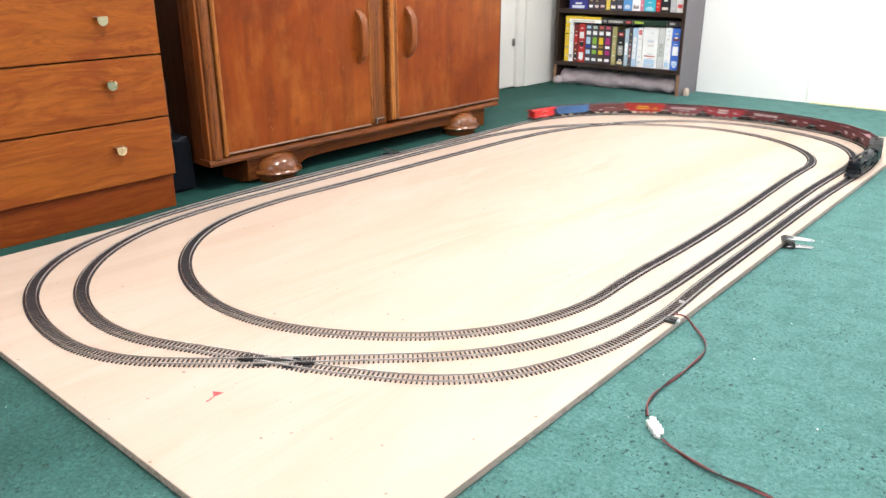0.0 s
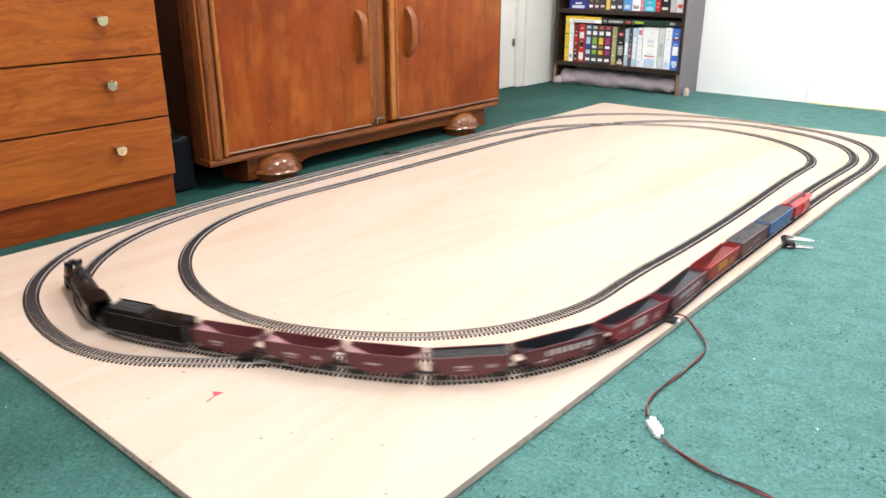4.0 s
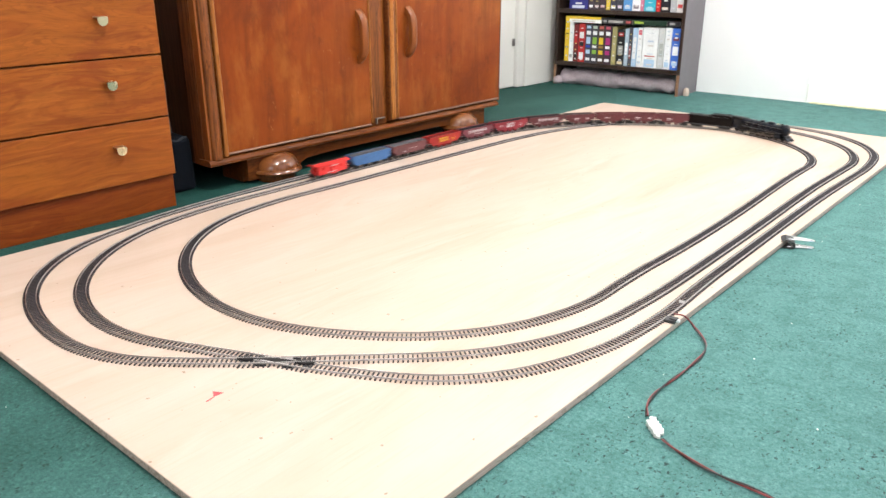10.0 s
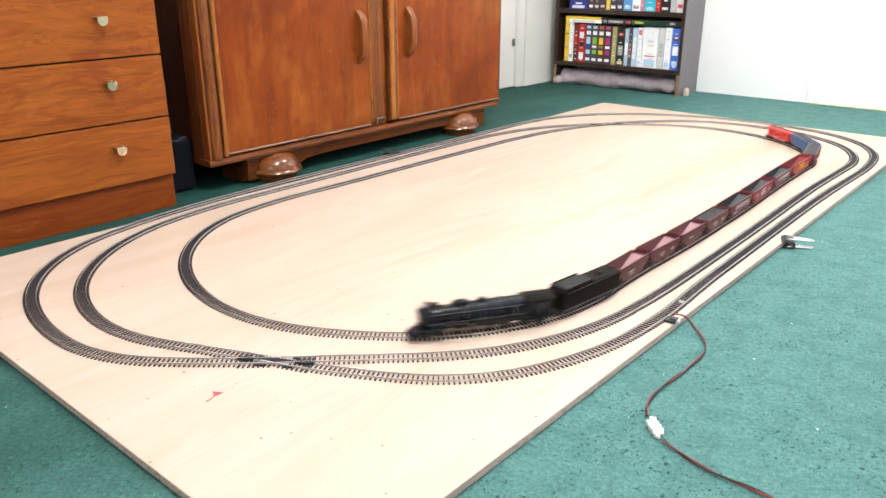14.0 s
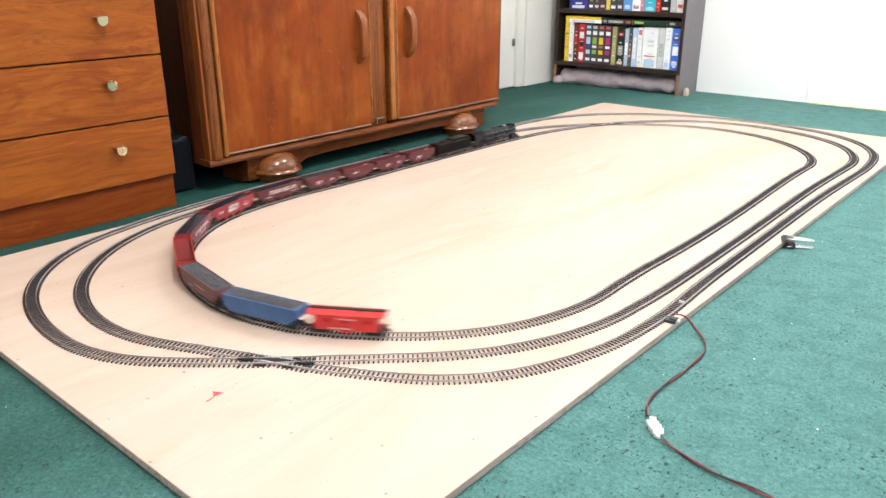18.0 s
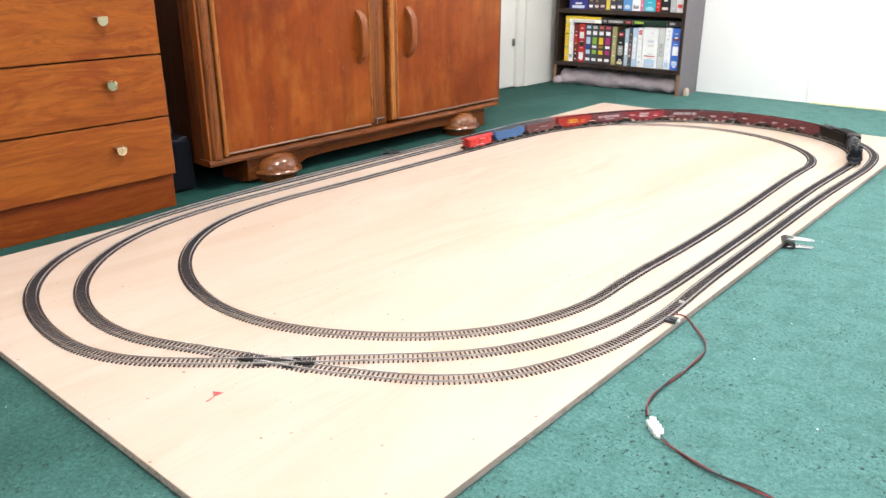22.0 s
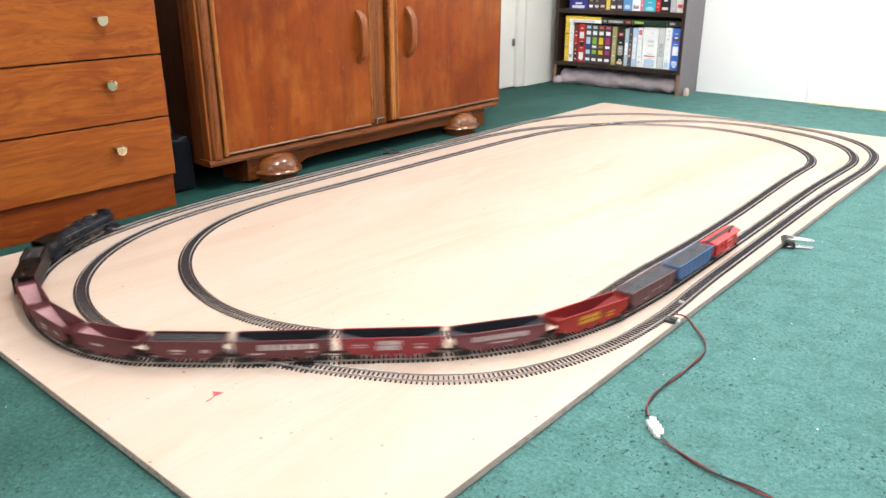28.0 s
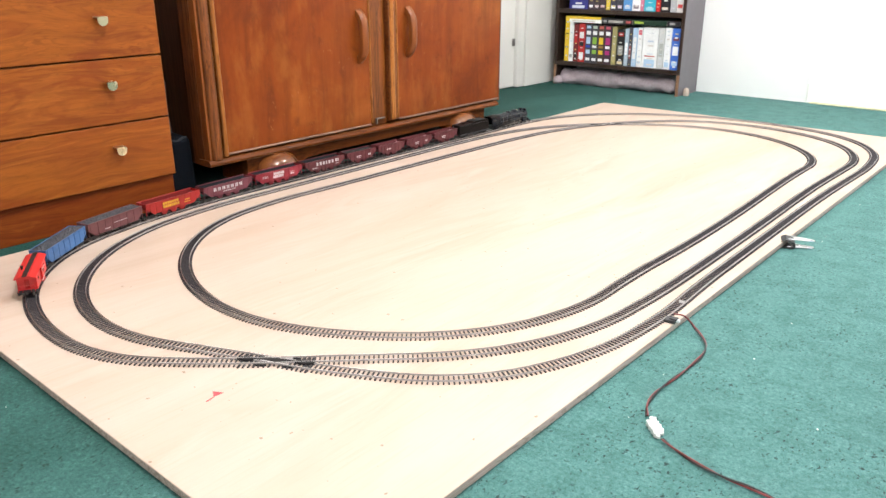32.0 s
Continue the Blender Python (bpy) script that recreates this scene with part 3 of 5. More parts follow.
    # apron with a shallow arch and bracket ends
    ap = [(0.118, 0.076), (0.118, 0.012), (0.180, 0.010), (0.290, 0.012), (0.300, 0.030), (0.325, 0.041), (0.40, 0.044), (0.90, 0.044), (0.965, 0.041), (0.985, 0.030), (0.995, 0.010), (1.165, 0.010), (1.165, 0.076)]
    part("apron", prism([(u * ky, v) for u, v in ap], -0.034, -0.010, 0), OAK_BASE, th)
    for yb in (0.118, 1.136):
        part("bracket_leg", cbox(-0.14, -0.0345, yb, yb + 0.024, 0.004, 0.0745, 0.002), OAK_BASE, th)
    for yb in (0.17, 1.10):
        part("rear_leg", cbox(-depth + 0.02, -depth + 0.07, yb, yb + 0.05, 0.0, 0.0715, 0.002), OAK_BASE, th)
    # doors with a thin worn bead on the lower and closing edge
    for d0, d1, hand in ((0.0600, 0.5885, 0), (0.7130, L - 0.011, 1)):
        door = part("door", cbox(-0.024, -0.008, d0, d1, 0.103, top - 0.01, 0.001), VENEER, th)
        part("edge_bead", cbox(-0.020, -0.005, d0, d1, 0.0970, 0.1025, 0.002), BEAD_WORN, door, "worn pale edge bead")
        e0 = d1 + 0.0003 if hand == 0 else d0 - 0.0068
        part("edge_bead", cbox(-0.020, -0.004, e0, e0 + 0.0065, 0.1030, top - 0.012, 0.002), OAK_LIGHT, door)
        yh = 0.550 if hand == 0 else 0.762
        zs = np.linspace(0.304, 0.450, 15)
        pts = []
        for k, z in enumerate(zs):
            u = (k / 14) * 2 - 1
            pts.append((0.028 * (1 - u ** 4) - 0.012, yh * ky, z * kz))
        sec = [(-0.013, -0.008), (-0.009, -0.011), (0.009, -0.011), (0.013, -0.008), (0.013, 0.006), (0.007, 0.010), (-0.007, 0.010), (-0.013, 0.006)]
        part("handle", sweep(pts, sec, up=Vector((1, 0, 0))), HANDLE_WOOD, door, "bowed wooden pull handle", True)
    catch = cbox(-0.011, -0.003, 0.610, 0.646, 0.1135, 0.1165, 0.0008)
    cbox(-0.011, -0.003, 0.608, 0.612, 0.097, 0.1165, 0.0008, catch)
    part("catch", catch, CATCH_STEEL, th, "small tarnished steel catch")
    for yf in (0.217, 1.032):
        bun_foot(th, -0.020, yf * ky)


chest_of_drawers()
cabinet()


def ceiling_light():
    glow = bpy.data.materials.new("lit_opal_glass")
    glow.use_nodes = True
    e = glow.node_tree.nodes["Principled BSDF"]
    e.inputs["Base Color"].default_value = (0.85, 0.85, 0.83, 1)
    e.inputs["Emission Color"].default_value = (1.0, 0.97, 0.93, 1)
    e.inputs["Emission Strength"].default_value = 6.0
    for x, y, _ in CEILING_LAMPS:
        th = thing("ceiling_light", "white opal glass ceiling light, switched on", "ceiling light", (x, y, 2.30), 0, "ceiling lights")
        part("ceiling_plate", lathe([(0, 0.075), (0.17, 0.075), (0.17, 0.0995), (0, 0.0995)], 32), GLOSS_WHITE, th, smooth=True)
        part("shade", lathe([(0.16, 0.074), (0.165, 0.05), (0.155, 0.025), (0.12, 0.008), (0.06, 0.0), (0, -0.002)], 32), glow, th, "lit opal glass shade", True)


ceiling_light()

# ---- north end of the room ----
BOOKCASE_WOOD = wood("dark_stained_pine", (0.014, 0.008, 0.006), (0.030, 0.017, 0.012), (0.048, 0.028, 0.020), 2, 12.0, 0.42, 0.15, 0.4)
# same dark wood made pale mauve: sheen on the east side as colour
BOOKCASE_SIDE = plain("dark_side_painted_sheen", (0.150, 0.132, 0.148), 0.38, 0.0, 0.12, 25.0)
WORN_EDGE = plain("worn_bare_edge", (0.28, 0.15, 0.085), 0.6, 0.0, 0.3, 60.0)
FLEECE = plain("grey_pink_fleece", (0.37, 0.31, 0.335), 0.95, 0.0, 0.3, 140.0, 0.9)
BEIGE = plain("beige_rubber", (0.45, 0.36, 0.30), 0.7)
PAPER = plain("book_paper", (0.62, 0.58, 0.50), 0.9, spread=0.12, scale=400.0)
BAG_CLOTH = plain("black_nylon_cloth", (0.004, 0.006, 0.010), 0.75, 0.0, 0.3, 300.0, 0.5)
BAG_TRIM = plain("dark_grey_piping", (0.012, 0.016, 0.024), 0.6)
BAG_CLOTH.node_tree.nodes["Principled BSDF"].inputs["Specular IOR Level"].default_value = 0.15
RED_WIRE = plain("red_wire_cover", (0.185, 0.020, 0.022), 0.34)
BLACK_WIRE = plain("black_wire_cover", (0.014, 0.012, 0.012), 0.4)
WHITE_PLUG = plain("white_nylon_plug", (0.80, 0.80, 0.78), 0.45, spread=0.1)
RED_CARD = plain("red_pencil", (0.46, 0.07, 0.08), 0.8, spread=0.35, scale=500.0)
LINT = plain("white_lint", (0.75, 0.75, 0.72), 0.9)
UNDERLAY = plain("pale_underlay_strip", (0.62, 0.60, 0.40), 0.85)


def end_walls():
    structure("wall_pier", box(-0.60, 0.654, 3.335, 3.346, 0, WZ, 0.0), WALL_PAINT, "bright white painted wall panel behind the bookcase")
    d = tagged(new("door_1"), "off-white flush door beside the cabinet", "", "", "structure")
    part("door_leaf", box(-0.638, -0.630, 2.05, 2.868, 0.006, 2.0, 0.001), WALL_CREAM, d)
    part("architrave", box(-0.638, -0.608, 2.869, 2.925, 0.0, 2.06, 0.004), WALL_CREAM, d)
    hb = bmesh.new()
    rod((-0.626, 2.862, 0.205), (-0.626, 2.862, 0.240), 0.0040, 8, hb)
    box(-0.630, -0.627, 2.846, 2.862, 0.205, 0.240, 0.0004, hb)
    part("hinge", hb, CATCH_STEEL, d, "small painted hinge")
    structure("wall_return", box(-0.638, -0.600, 2.9255, 3.334, 0, WZ, 0.002), WALL_CREAM, "off-white papered wall return beside the bookcase")
    structure("trim", box(0.672, 1.7, 3.318, 3.3445, 0.0, 0.005, 0.001), UNDERLAY, "pale strip of underlay along the wall")
    structure("trim_post", box(0.653, 0.659, 3.3300, 3.3345, 0.0, 0.085, 0.0005), GLOSS_WHITE, "white corner bead low on the north wall")


end_walls()


def bookcase():
    x0, x1, y0, y1, top = -0.553, 0.1445, 3.115, 3.318, 0.82
    th = thing("bookcase", "dark-stained wooden bookcase filled with books", "bookcase", (x0, y0, 0))
    W, D = x1 - x0, y1 - y0
    for u, mat_, lab in ((0.0, BOOKCASE_WOOD, ""), (W - 0.017, BOOKCASE_SIDE, "dark side panel with its sheen painted in")):
        sd = part("side_panel", box(u, u + 0.017, 0.002, D, 0.0, top, 0.001), mat_, th, lab)
        part("worn_edge", box(u + 0.001, u + 0.016, 0.0, 0.0018, 0.0, 0.098, 0.0004), WORN_EDGE, sd, "worn bare front edge")
        part("front_edge", box(u + 0.0005, u + 0.0165, 0.0, 0.0018, 0.0985, top, 0.0004), BOOKCASE_WOOD, sd)
    for z0, z1 in ((0.098, 0.118), (0.357, 0.377), (0.62, 0.64), (top - 0.02, top - 0.001)):
        part("shelf", box(0.0172, W - 0.0172, 0.001, D - 0.006, z0, z1, 0.001), BOOKCASE_WOOD, th)
    part("back_panel", box(0.0172, W - 0.0172, D - 0.0058, D - 0.001, 0.10, top - 0.022), BOOKCASE_WOOD, th)


bookcase()
PAINTS = {}


def cover_paint(rgb):
    if rgb not in PAINTS:
        PAINTS[rgb] = plain("printed_cover", rgb, 0.35, 0.0, 0.12, 90.0)
    return PAINTS[rgb]


def small_print(blocks, rgb, seed):
    """Short unreadable bars of lettering between the blocks of a spine."""
    rng = random.Random(int(seed * 10000))
    pale = sum(rgb) > 0.9
    ink = ((0.62, 0.66, 0.72), (0.70, 0.66, 0.64), (0.58, 0.66, 0.78)) if pale else ((0.80, 0.80, 0.78), (0.80, 0.80, 0.78), (0.75, 0.60, 0.20))
    out, u = [], rng.uniform(0.04, 0.12)
    while u < (0.9 if blocks < 4 else 0.0):
        d = rng.uniform(0.012, 0.05)
        out.append((u, u + d, rng.choice(ink)))
        u += d + rng.uniform(0.05, 0.20)
    return tuple(out)


def book(x0, x1, z0, height, rgb, bands=(), depth=0.13, lying=False, label="", y=3.131):
    """A book with its spine to the south; bands: (low, high, colour) along the spine, from 0 to 1."""
    th = thing("book", label, "book", ((x0 + x1) / 2, y, z0), 0, "books in the bookcase")
    w, h = x1 - x0 - 0.0012, height
    cov = cover_paint(rgb)
    t = 0.0016
    bm = bmesh.new()
    if lying:
        box(-w / 2, w / 2, 0, t, 0, h, 0.0004, bm)
        box(-w / 2, w / 2, t, depth, 0, t, 0, bm)
        box(-w / 2, w / 2, t, depth, h - t, h, 0, bm)
        part("cover", bm, cov, th)
        part("pages", box(-w / 2 + 0.003, w / 2 - 0.003, t, depth - 0.004, t, h - t), PAPER, th)
        for lo, hi, c in bands:
            part("spine_print", box(-w / 2 + w * lo, -w / 2 + w * hi, -0.0005, 0.0006, h * 0.28, h * 0.72), cover_paint(c), th)
    else:
        box(-w / 2, w / 2, 0, t, 0, h, 0.0004, bm)
        box(-w / 2, -w / 2 + t, t, depth, 0, h, 0, bm)
        box(w / 2 - t, w / 2, t, depth, 0, h, 0, bm)
        part("cover", bm, cov, th)
        part("pages", box(-w / 2 + t, w / 2 - t, t, depth - 0.004, 0.003, h - 0.003), PAPER, th)
        for k, (lo, hi, c) in enumerate(tuple(bands) + small_print(len(bands), rgb, x0)):
            part("spine_print", box(-w / 2 + w * (0.16 if k < len(bands) else 0.34), w / 2 - w * (0.16 if k < len(bands) else 0.30), -0.0005 - 0.0002 * k, 0.0006, h * lo, h * (lo + (hi - lo) * 0.8)), cover_paint(c), th)


WHITE, BLACK, YELLOW, RED = (0.88, 0.89, 0.90), (0.012, 0.012, 0.014), (0.80, 0.55, 0.03), (0.50, 0.02, 0.02)
BLUE, PALE, GREEN, MAGENTA = (0.02, 0.06, 0.42), (0.45, 0.62, 0.80), (0.25, 0.48, 0.06), (0.48, 0.02, 0.20)


def books():
    z = 0.1185
    tall = 0.186
    row = (
        (-0.502, -0.477, 0.224, YELLOW, ((0.60, 0.63, BLACK), (0.30, 0.33, BLACK)), "tall yellow magazine spine"),
        (-0.476, -0.451, 0.196, WHITE, ((0.1, 0.2, (0.4, 0.4, 0.4)),), "white book beside a yellow one"),
        (-0.449, -0.423, tall, (0.16, 0.012, 0.014), ((0.5, 0.8, RED), (0.05, 0.3, BLACK)), "dark red slim book upright"),
        (-0.421, -0.384, tall + 0.004, RED, ((0.62, 0.82, WHITE), (0.42, 0.55, BLACK), (0.08, 0.30, WHITE)), "red and white boxed book"),
        (-0.381, -0.346, tall, (0.05, 0.05, 0.08), ((0.90, 0.99, PALE), (0.74, 0.86, WHITE), (0.50, 0.72, PALE), (0.40, 0.48, BLUE), (0.24, 0.37, PALE), (0.06, 0.15, WHITE)), "dark spine with blue and white blocks"),
        (-0.345, -0.310, tall, (0.05, 0.05, 0.06), ((0.90, 0.99, (0.45, 0.55, 0.45)), (0.74, 0.86, WHITE), (0.50, 0.72, GREEN), (0.40, 0.48, WHITE), (0.24, 0.37, GREEN), (0.06, 0.15, WHITE)), "dark spine with green and white blocks"),
        (-0.309, -0.273, tall, (0.07, 0.04, 0.03), ((0.90, 0.99, (0.6, 0.12, 0.10)), (0.74, 0.86, WHITE), (0.50, 0.72, YELLOW), (0.40, 0.48, (0.35, 0.20, 0.05)), (0.24, 0.37, YELLOW), (0.06, 0.15, WHITE)), "dark spine with yellow blocks"),
        (-0.272, -0.235, tall, (0.06, 0.03, 0.05), ((0.90, 0.99, (0.6, 0.10, 0.15)), (0.74, 0.86, WHITE), (0.50, 0.72, MAGENTA), (0.40, 0.48, WHITE), (0.24, 0.37, MAGENTA), (0.06, 0.15, WHITE)), "dark spine with magenta blocks"),
        (-0.231, -0.205, tall - 0.004, (0.36, 0.33, 0.14), ((0.1, 0.8, (0.45, 0.40, 0.20)),), "olive green paperback book spine"),
        (-0.203, -0.162, tall - 0.016, BLACK, ((0.82, 0.94, RED), (0.30, 0.62, (0.35, 0.35, 0.33)), (0.03, 0.14, (0.75, 0.65, 0.45))), "thick black novel with pale title"),
        (-0.161, -0.140, tall - 0.010, (0.40, 0.50, 0.60), ((0.3, 0.7, WHITE),), "slim grey-blue book spine"),
        (-0.139, -0.122, tall - 0.002, (0.07, 0.07, 0.09), ((0.2, 0.6, (0.3, 0.1, 0.1)),), "dark grey slim book upright"),
        (-0.120, -0.094, tall - 0.004, PALE, ((0.2, 0.9, WHITE),), "pale blue and white book"),
        (-0.093, -0.067, tall - 0.002, WHITE, ((0.82, 0.97, (0.60, 0.10, 0.14)), (0.1, 0.16, PALE)), "white book with a red tab"),
        (-0.065, 0.014, tall + 0.002, WHITE, ((0.28, 0.31, RED), (0.02, 0.26, PALE)), "wide white box file with a red line"),
        (0.015, 0.046, tall + 0.002, (0.58, 0.60, 0.60), ((0.3, 0.7, (0.40, 0.42, 0.40)),), "pale grey book spine upright"),
        (0.047, 0.080, tall + 0.006, WHITE, ((0.05, 0.2, PALE),), "white book beside a grey one"),
        (0.082, 0.124, tall + 0.004, (0.05, 0.16, 0.62), ((0.35, 0.62, WHITE), (0.10, 0.24, PALE), (0.7, 0.8, (0.2, 0.05, 0.06))), "blue and white illustrated book"),
    )
    for x0, x1, h, c, bands, label in row:
        book(x0, x1, z, h, c, bands, label=label)
    zt = z + tall + 0.0085
    book(-0.475, -0.290, zt, 0.016, WHITE, ((0.1, 0.8, (0.60, 0.55, 0.50)),), 0.15, True, "white book lying on the others", 3.121)
    book(-0.473, -0.295, zt + 0.0165, 0.012, YELLOW, ((0.2, 0.5, (0.55, 0.35, 0.05)),), 0.15, True, "yellow book lying on a white one", 3.123)
    book(-0.288, -0.124, zt - 0.001, 0.026, BLACK, ((0.05, 0.16, (0.4, 0.4, 0.4)), (0.22, 0.70, (0.45, 0.45, 0.42)), (0.80, 0.95, (0.5, 0.1, 0.1))), 0.15, True, "black book with pale title lying flat", 3.121)
    book(-0.120, 0.054, zt + 0.001, 0.024, (0.012, 0.035, 0.022), ((0.05, 0.32, (0.36, 0.50, 0.06)),), 0.15, True, "dark green book with a yellow mark lying flat", 3.121)
    book(0.055, 0.122, zt + 0.003, 0.022, (0.02, 0.02, 0.025), ((0.2, 0.6, (0.4, 0.4, 0.4)),), 0.15, True, "black book lying flat at the end", 3.121)
    z = 0.3775
    upper = (
        (-0.485, -0.380, 0.20, (0.025, 0.025, 0.22), ((0.02, 0.10, (0.65, 0.70, 0.80)),), "wide dark blue box with silver foot"),
        (-0.376, -0.344, 0.18, (0.05, 0.03, 0.05), ((0.06, 0.13, WHITE),), "dark book with a white label"),
        (-0.343, -0.312, 0.18, (0.06, 0.04, 0.05), ((0.06, 0.13, (0.6, 0.5, 0.5)),), "dark brown book with pale label"),
        (-0.311, -0.279, 0.18, (0.05, 0.03, 0.04), ((0.06, 0.13, (0.65, 0.45, 0.45)),), "dark plum book with pink label"),
        (-0.277, -0.255, 0.19, (0.70, 0.52, 0.06), (), "yellow paperback on upper shelf"),
        (-0.253, -0.219, 0.19, (0.04, 0.04, 0.07), ((0.04, 0.13, WHITE),), "black book with a white foot"),
        (-0.218, -0.185, 0.19, (0.04, 0.04, 0.06), ((0.05, 0.14, (0.6, 0.5, 0.6)),), "black book with a pink foot"),
        (-0.183, -0.138, 0.20, (0.08, 0.28, 0.62), ((0.04, 0.14, PALE),), "light blue book on upper shelf"),
        (-0.136, -0.094, 0.20, WHITE, ((0.05, 0.16, (0.25, 0.22, 0.25)),), "white book with a dark foot"),
        (-0.093, -0.076, 0.20, (0.62, 0.18, 0.28), (), "pink slim book on shelf"),
        (-0.074, -0.015, 0.21, (0.04, 0.42, 0.58), ((0.02, 0.10, (0.35, 0.65, 0.75)),), "wide teal book on upper shelf"),
        (-0.014, 0.009, 0.20, RED, (), "red slim book on upper shelf"),
        (0.010, 0.056, 0.20, (0.015, 0.015, 0.02), ((0.05, 0.12, (0.6, 0.55, 0.45)),), "black book with a cream mark"),
        (0.058, 0.088, 0.20, (0.42, 0.44, 0.46), (), "grey book on upper shelf"),
        (0.089, 0.123, 0.20, (0.62, 0.62, 0.62), ((0.10, 0.20, (0.55, 0.06, 0.06)),), "white book with a red badge"),
    )
    for x0, x1, h, c, bands, label in upper:
        book(x0, x1, z, h, c, bands, label=label)


books()


def draught_roll():
    th = thing("draught_excluder", "grey-pink fleecy draught excluder under the bookcase", "draught excluder", (-0.21, 3.185, 0))
    bm = bmesh.new()
    n, seg = 60, 18
    rings = []
    for i in range(n + 1):
        u = i / n
        x = -0.330 + 0.660 * u
        r = (0.043 - 0.010 * u) * min(1, math.sqrt(max(0.02, min(u, 1 - u) * 22)))
        ring = []
        for k in range(seg):
            a = 2 * math.pi * k / seg
            rr = r * (1 + 0.34 * noise.noise((x * 17, math.cos(a) * 0.9, math.sin(a) * 0.9 + 3)) + 0.18 * noise.noise((x * 48, math.cos(a) * 3, math.sin(a) * 3)))
            ring.append(bm.verts.new((x, -0.01 + rr * math.cos(a), max(0.0005, 0.037 + rr * math.sin(a)))))
        rings.append(ring)
    for a, b in zip(rings, rings[1:]):
        for k in range(seg):
            j = (k + 1) % seg
            bm.faces.new((a[k], a[j], b[j], b[k]))
    bm.faces.new(rings[0][::-1])
    bm.faces.new(rings[-1])
    part("roll", bm, FLEECE, th, smooth=True)
    end = lathe([(0, 0), (0.020, 0.001), (0.027, 0.010), (0.026, 0.026), (0.018, 0.038), (0, 0.042)], 14)
    part("loose_end", end, FLEECE, th, "knotted loose end", True, Matrix.Translation((-0.322, -0.052, 0)))
    ds = thing("door_stop", "small beige rubber door stop on the carpet", "door stop", (0.160, 3.170, 0))
    part("body", lathe([(0, 0), (0.013, 0), (0.015, 0.006), (0.014, 0.022), (0.011, 0.032), (0.004, 0.037), (0, 0.038)], 14), BEIGE, ds, smooth=True)


draught_roll()


def bag():
    th = thing("black_bag", "black nylon bag stuffed between the furniture", "bag", (-0.24, 0.703, 0))

    def pouch(name, x0, x1, y0, y1, z0, z1, r, mat_, label=""):
        b = box(x0, x1, y0, y1, z0, z1, r, seg=4)
        for v in b.verts:
            k = noise.noise(v.co * 18) * 0.006
            v.co += Vector((k, k * 0.5, 0 if v.co.z < 0.01 else k))
        return part(name, b, mat_, th, label, True)

    pouch("lower_pocket", -0.11, 0.056, -0.055, 0.056, 0.0, 0.152, 0.018, BAG_CLOTH)
    pouch("main_body", -0.16, 0.012, -0.058, 0.018, 0.001, 0.315, 0.022, BAG_CLOTH)
    pts = [(0.050, -0.04 + 0.082 * k / 10, 0.146 - 0.004 * math.cos(k)) for k in range(11)]
    part("piping", sweep(pts, circle(0.004, 6)), BAG_TRIM, th, "raised grey piping", True)
    pts = [(0.016, 0.014 - 0.004 * math.sin(k / 3), 0.16 + 0.015 * k) for k in range(10)] + [(0.012, 0.004, 0.318), (0.008, -0.02, 0.324)]
    part("strap", sweep(pts, [(-0.007, -0.0015), (0.007, -0.0015), (0.007, 0.0015), (-0.007, 0.0015)], up=Vector((1, 0, 0))), BAG_TRIM, th, "webbing shoulder strap", True)


bag()

# ---- small things on and round the board ----


def binder_clip(at, turn, label, steel, look_word):
    th = thing("binder_clip", label, "binder clip", at, turn, "clips on the board edge")
    # spring steel body over the board's edge; local x points away from the board
    top = [(-0.014, 0.0155), (-0.004, 0.0200), (0.014, 0.0140), (0.016, 0.0080), (0.014, 0.0015), (-0.004, 0.0006), (-0.0135, 0.0006), (-0.0135, 0.0012), (0.002, 0.0016), (0.0125, 0.0030), (0.0142, 0.0080), (0.0125, 0.0128), (-0.004, 0.0190), (-0.0138, 0.0146)]
    part("body", prism([(u, v) for u, v in top], -0.020, 0.020, 1), BLACK_PLASTIC, th, "black sprung steel body")
    for z0, z1 in ((0.0205, 0.018), (0.0030, 0.0022)):
        pts = []
        for u, v in ((0.000, -0.013), (0.020, -0.009), (0.040, -0.006), (0.050, -0.0045), (0.054, 0.0), (0.050, 0.0045), (0.040, 0.006), (0.020, 0.009), (0.000, 0.013)):
            pts.append((u, v, z0 + (z1 - z0) * u / 0.054))
        part("handle", sweep(pts, circle(0.0016, 6)), steel, th, look_word + " wire handle", True)
        flat = [(0.012, -0.0085), (0.046, -0.0040), (0.046, 0.0040), (0.012, 0.0085)]
        part("handle_plate", prism(flat, z0 - 0.0012, z0 - 0.0004, 2), steel, th)


binder_clip((1.224, 1.352, 0.0), 20, "black binder clip with bright handles on the board edge", CHROME, "bright")
binder_clip((-0.020, 1.368, 0.006), 172, "black binder clip on the board edge beside the cabinet", BLACK_PLASTIC, "black")


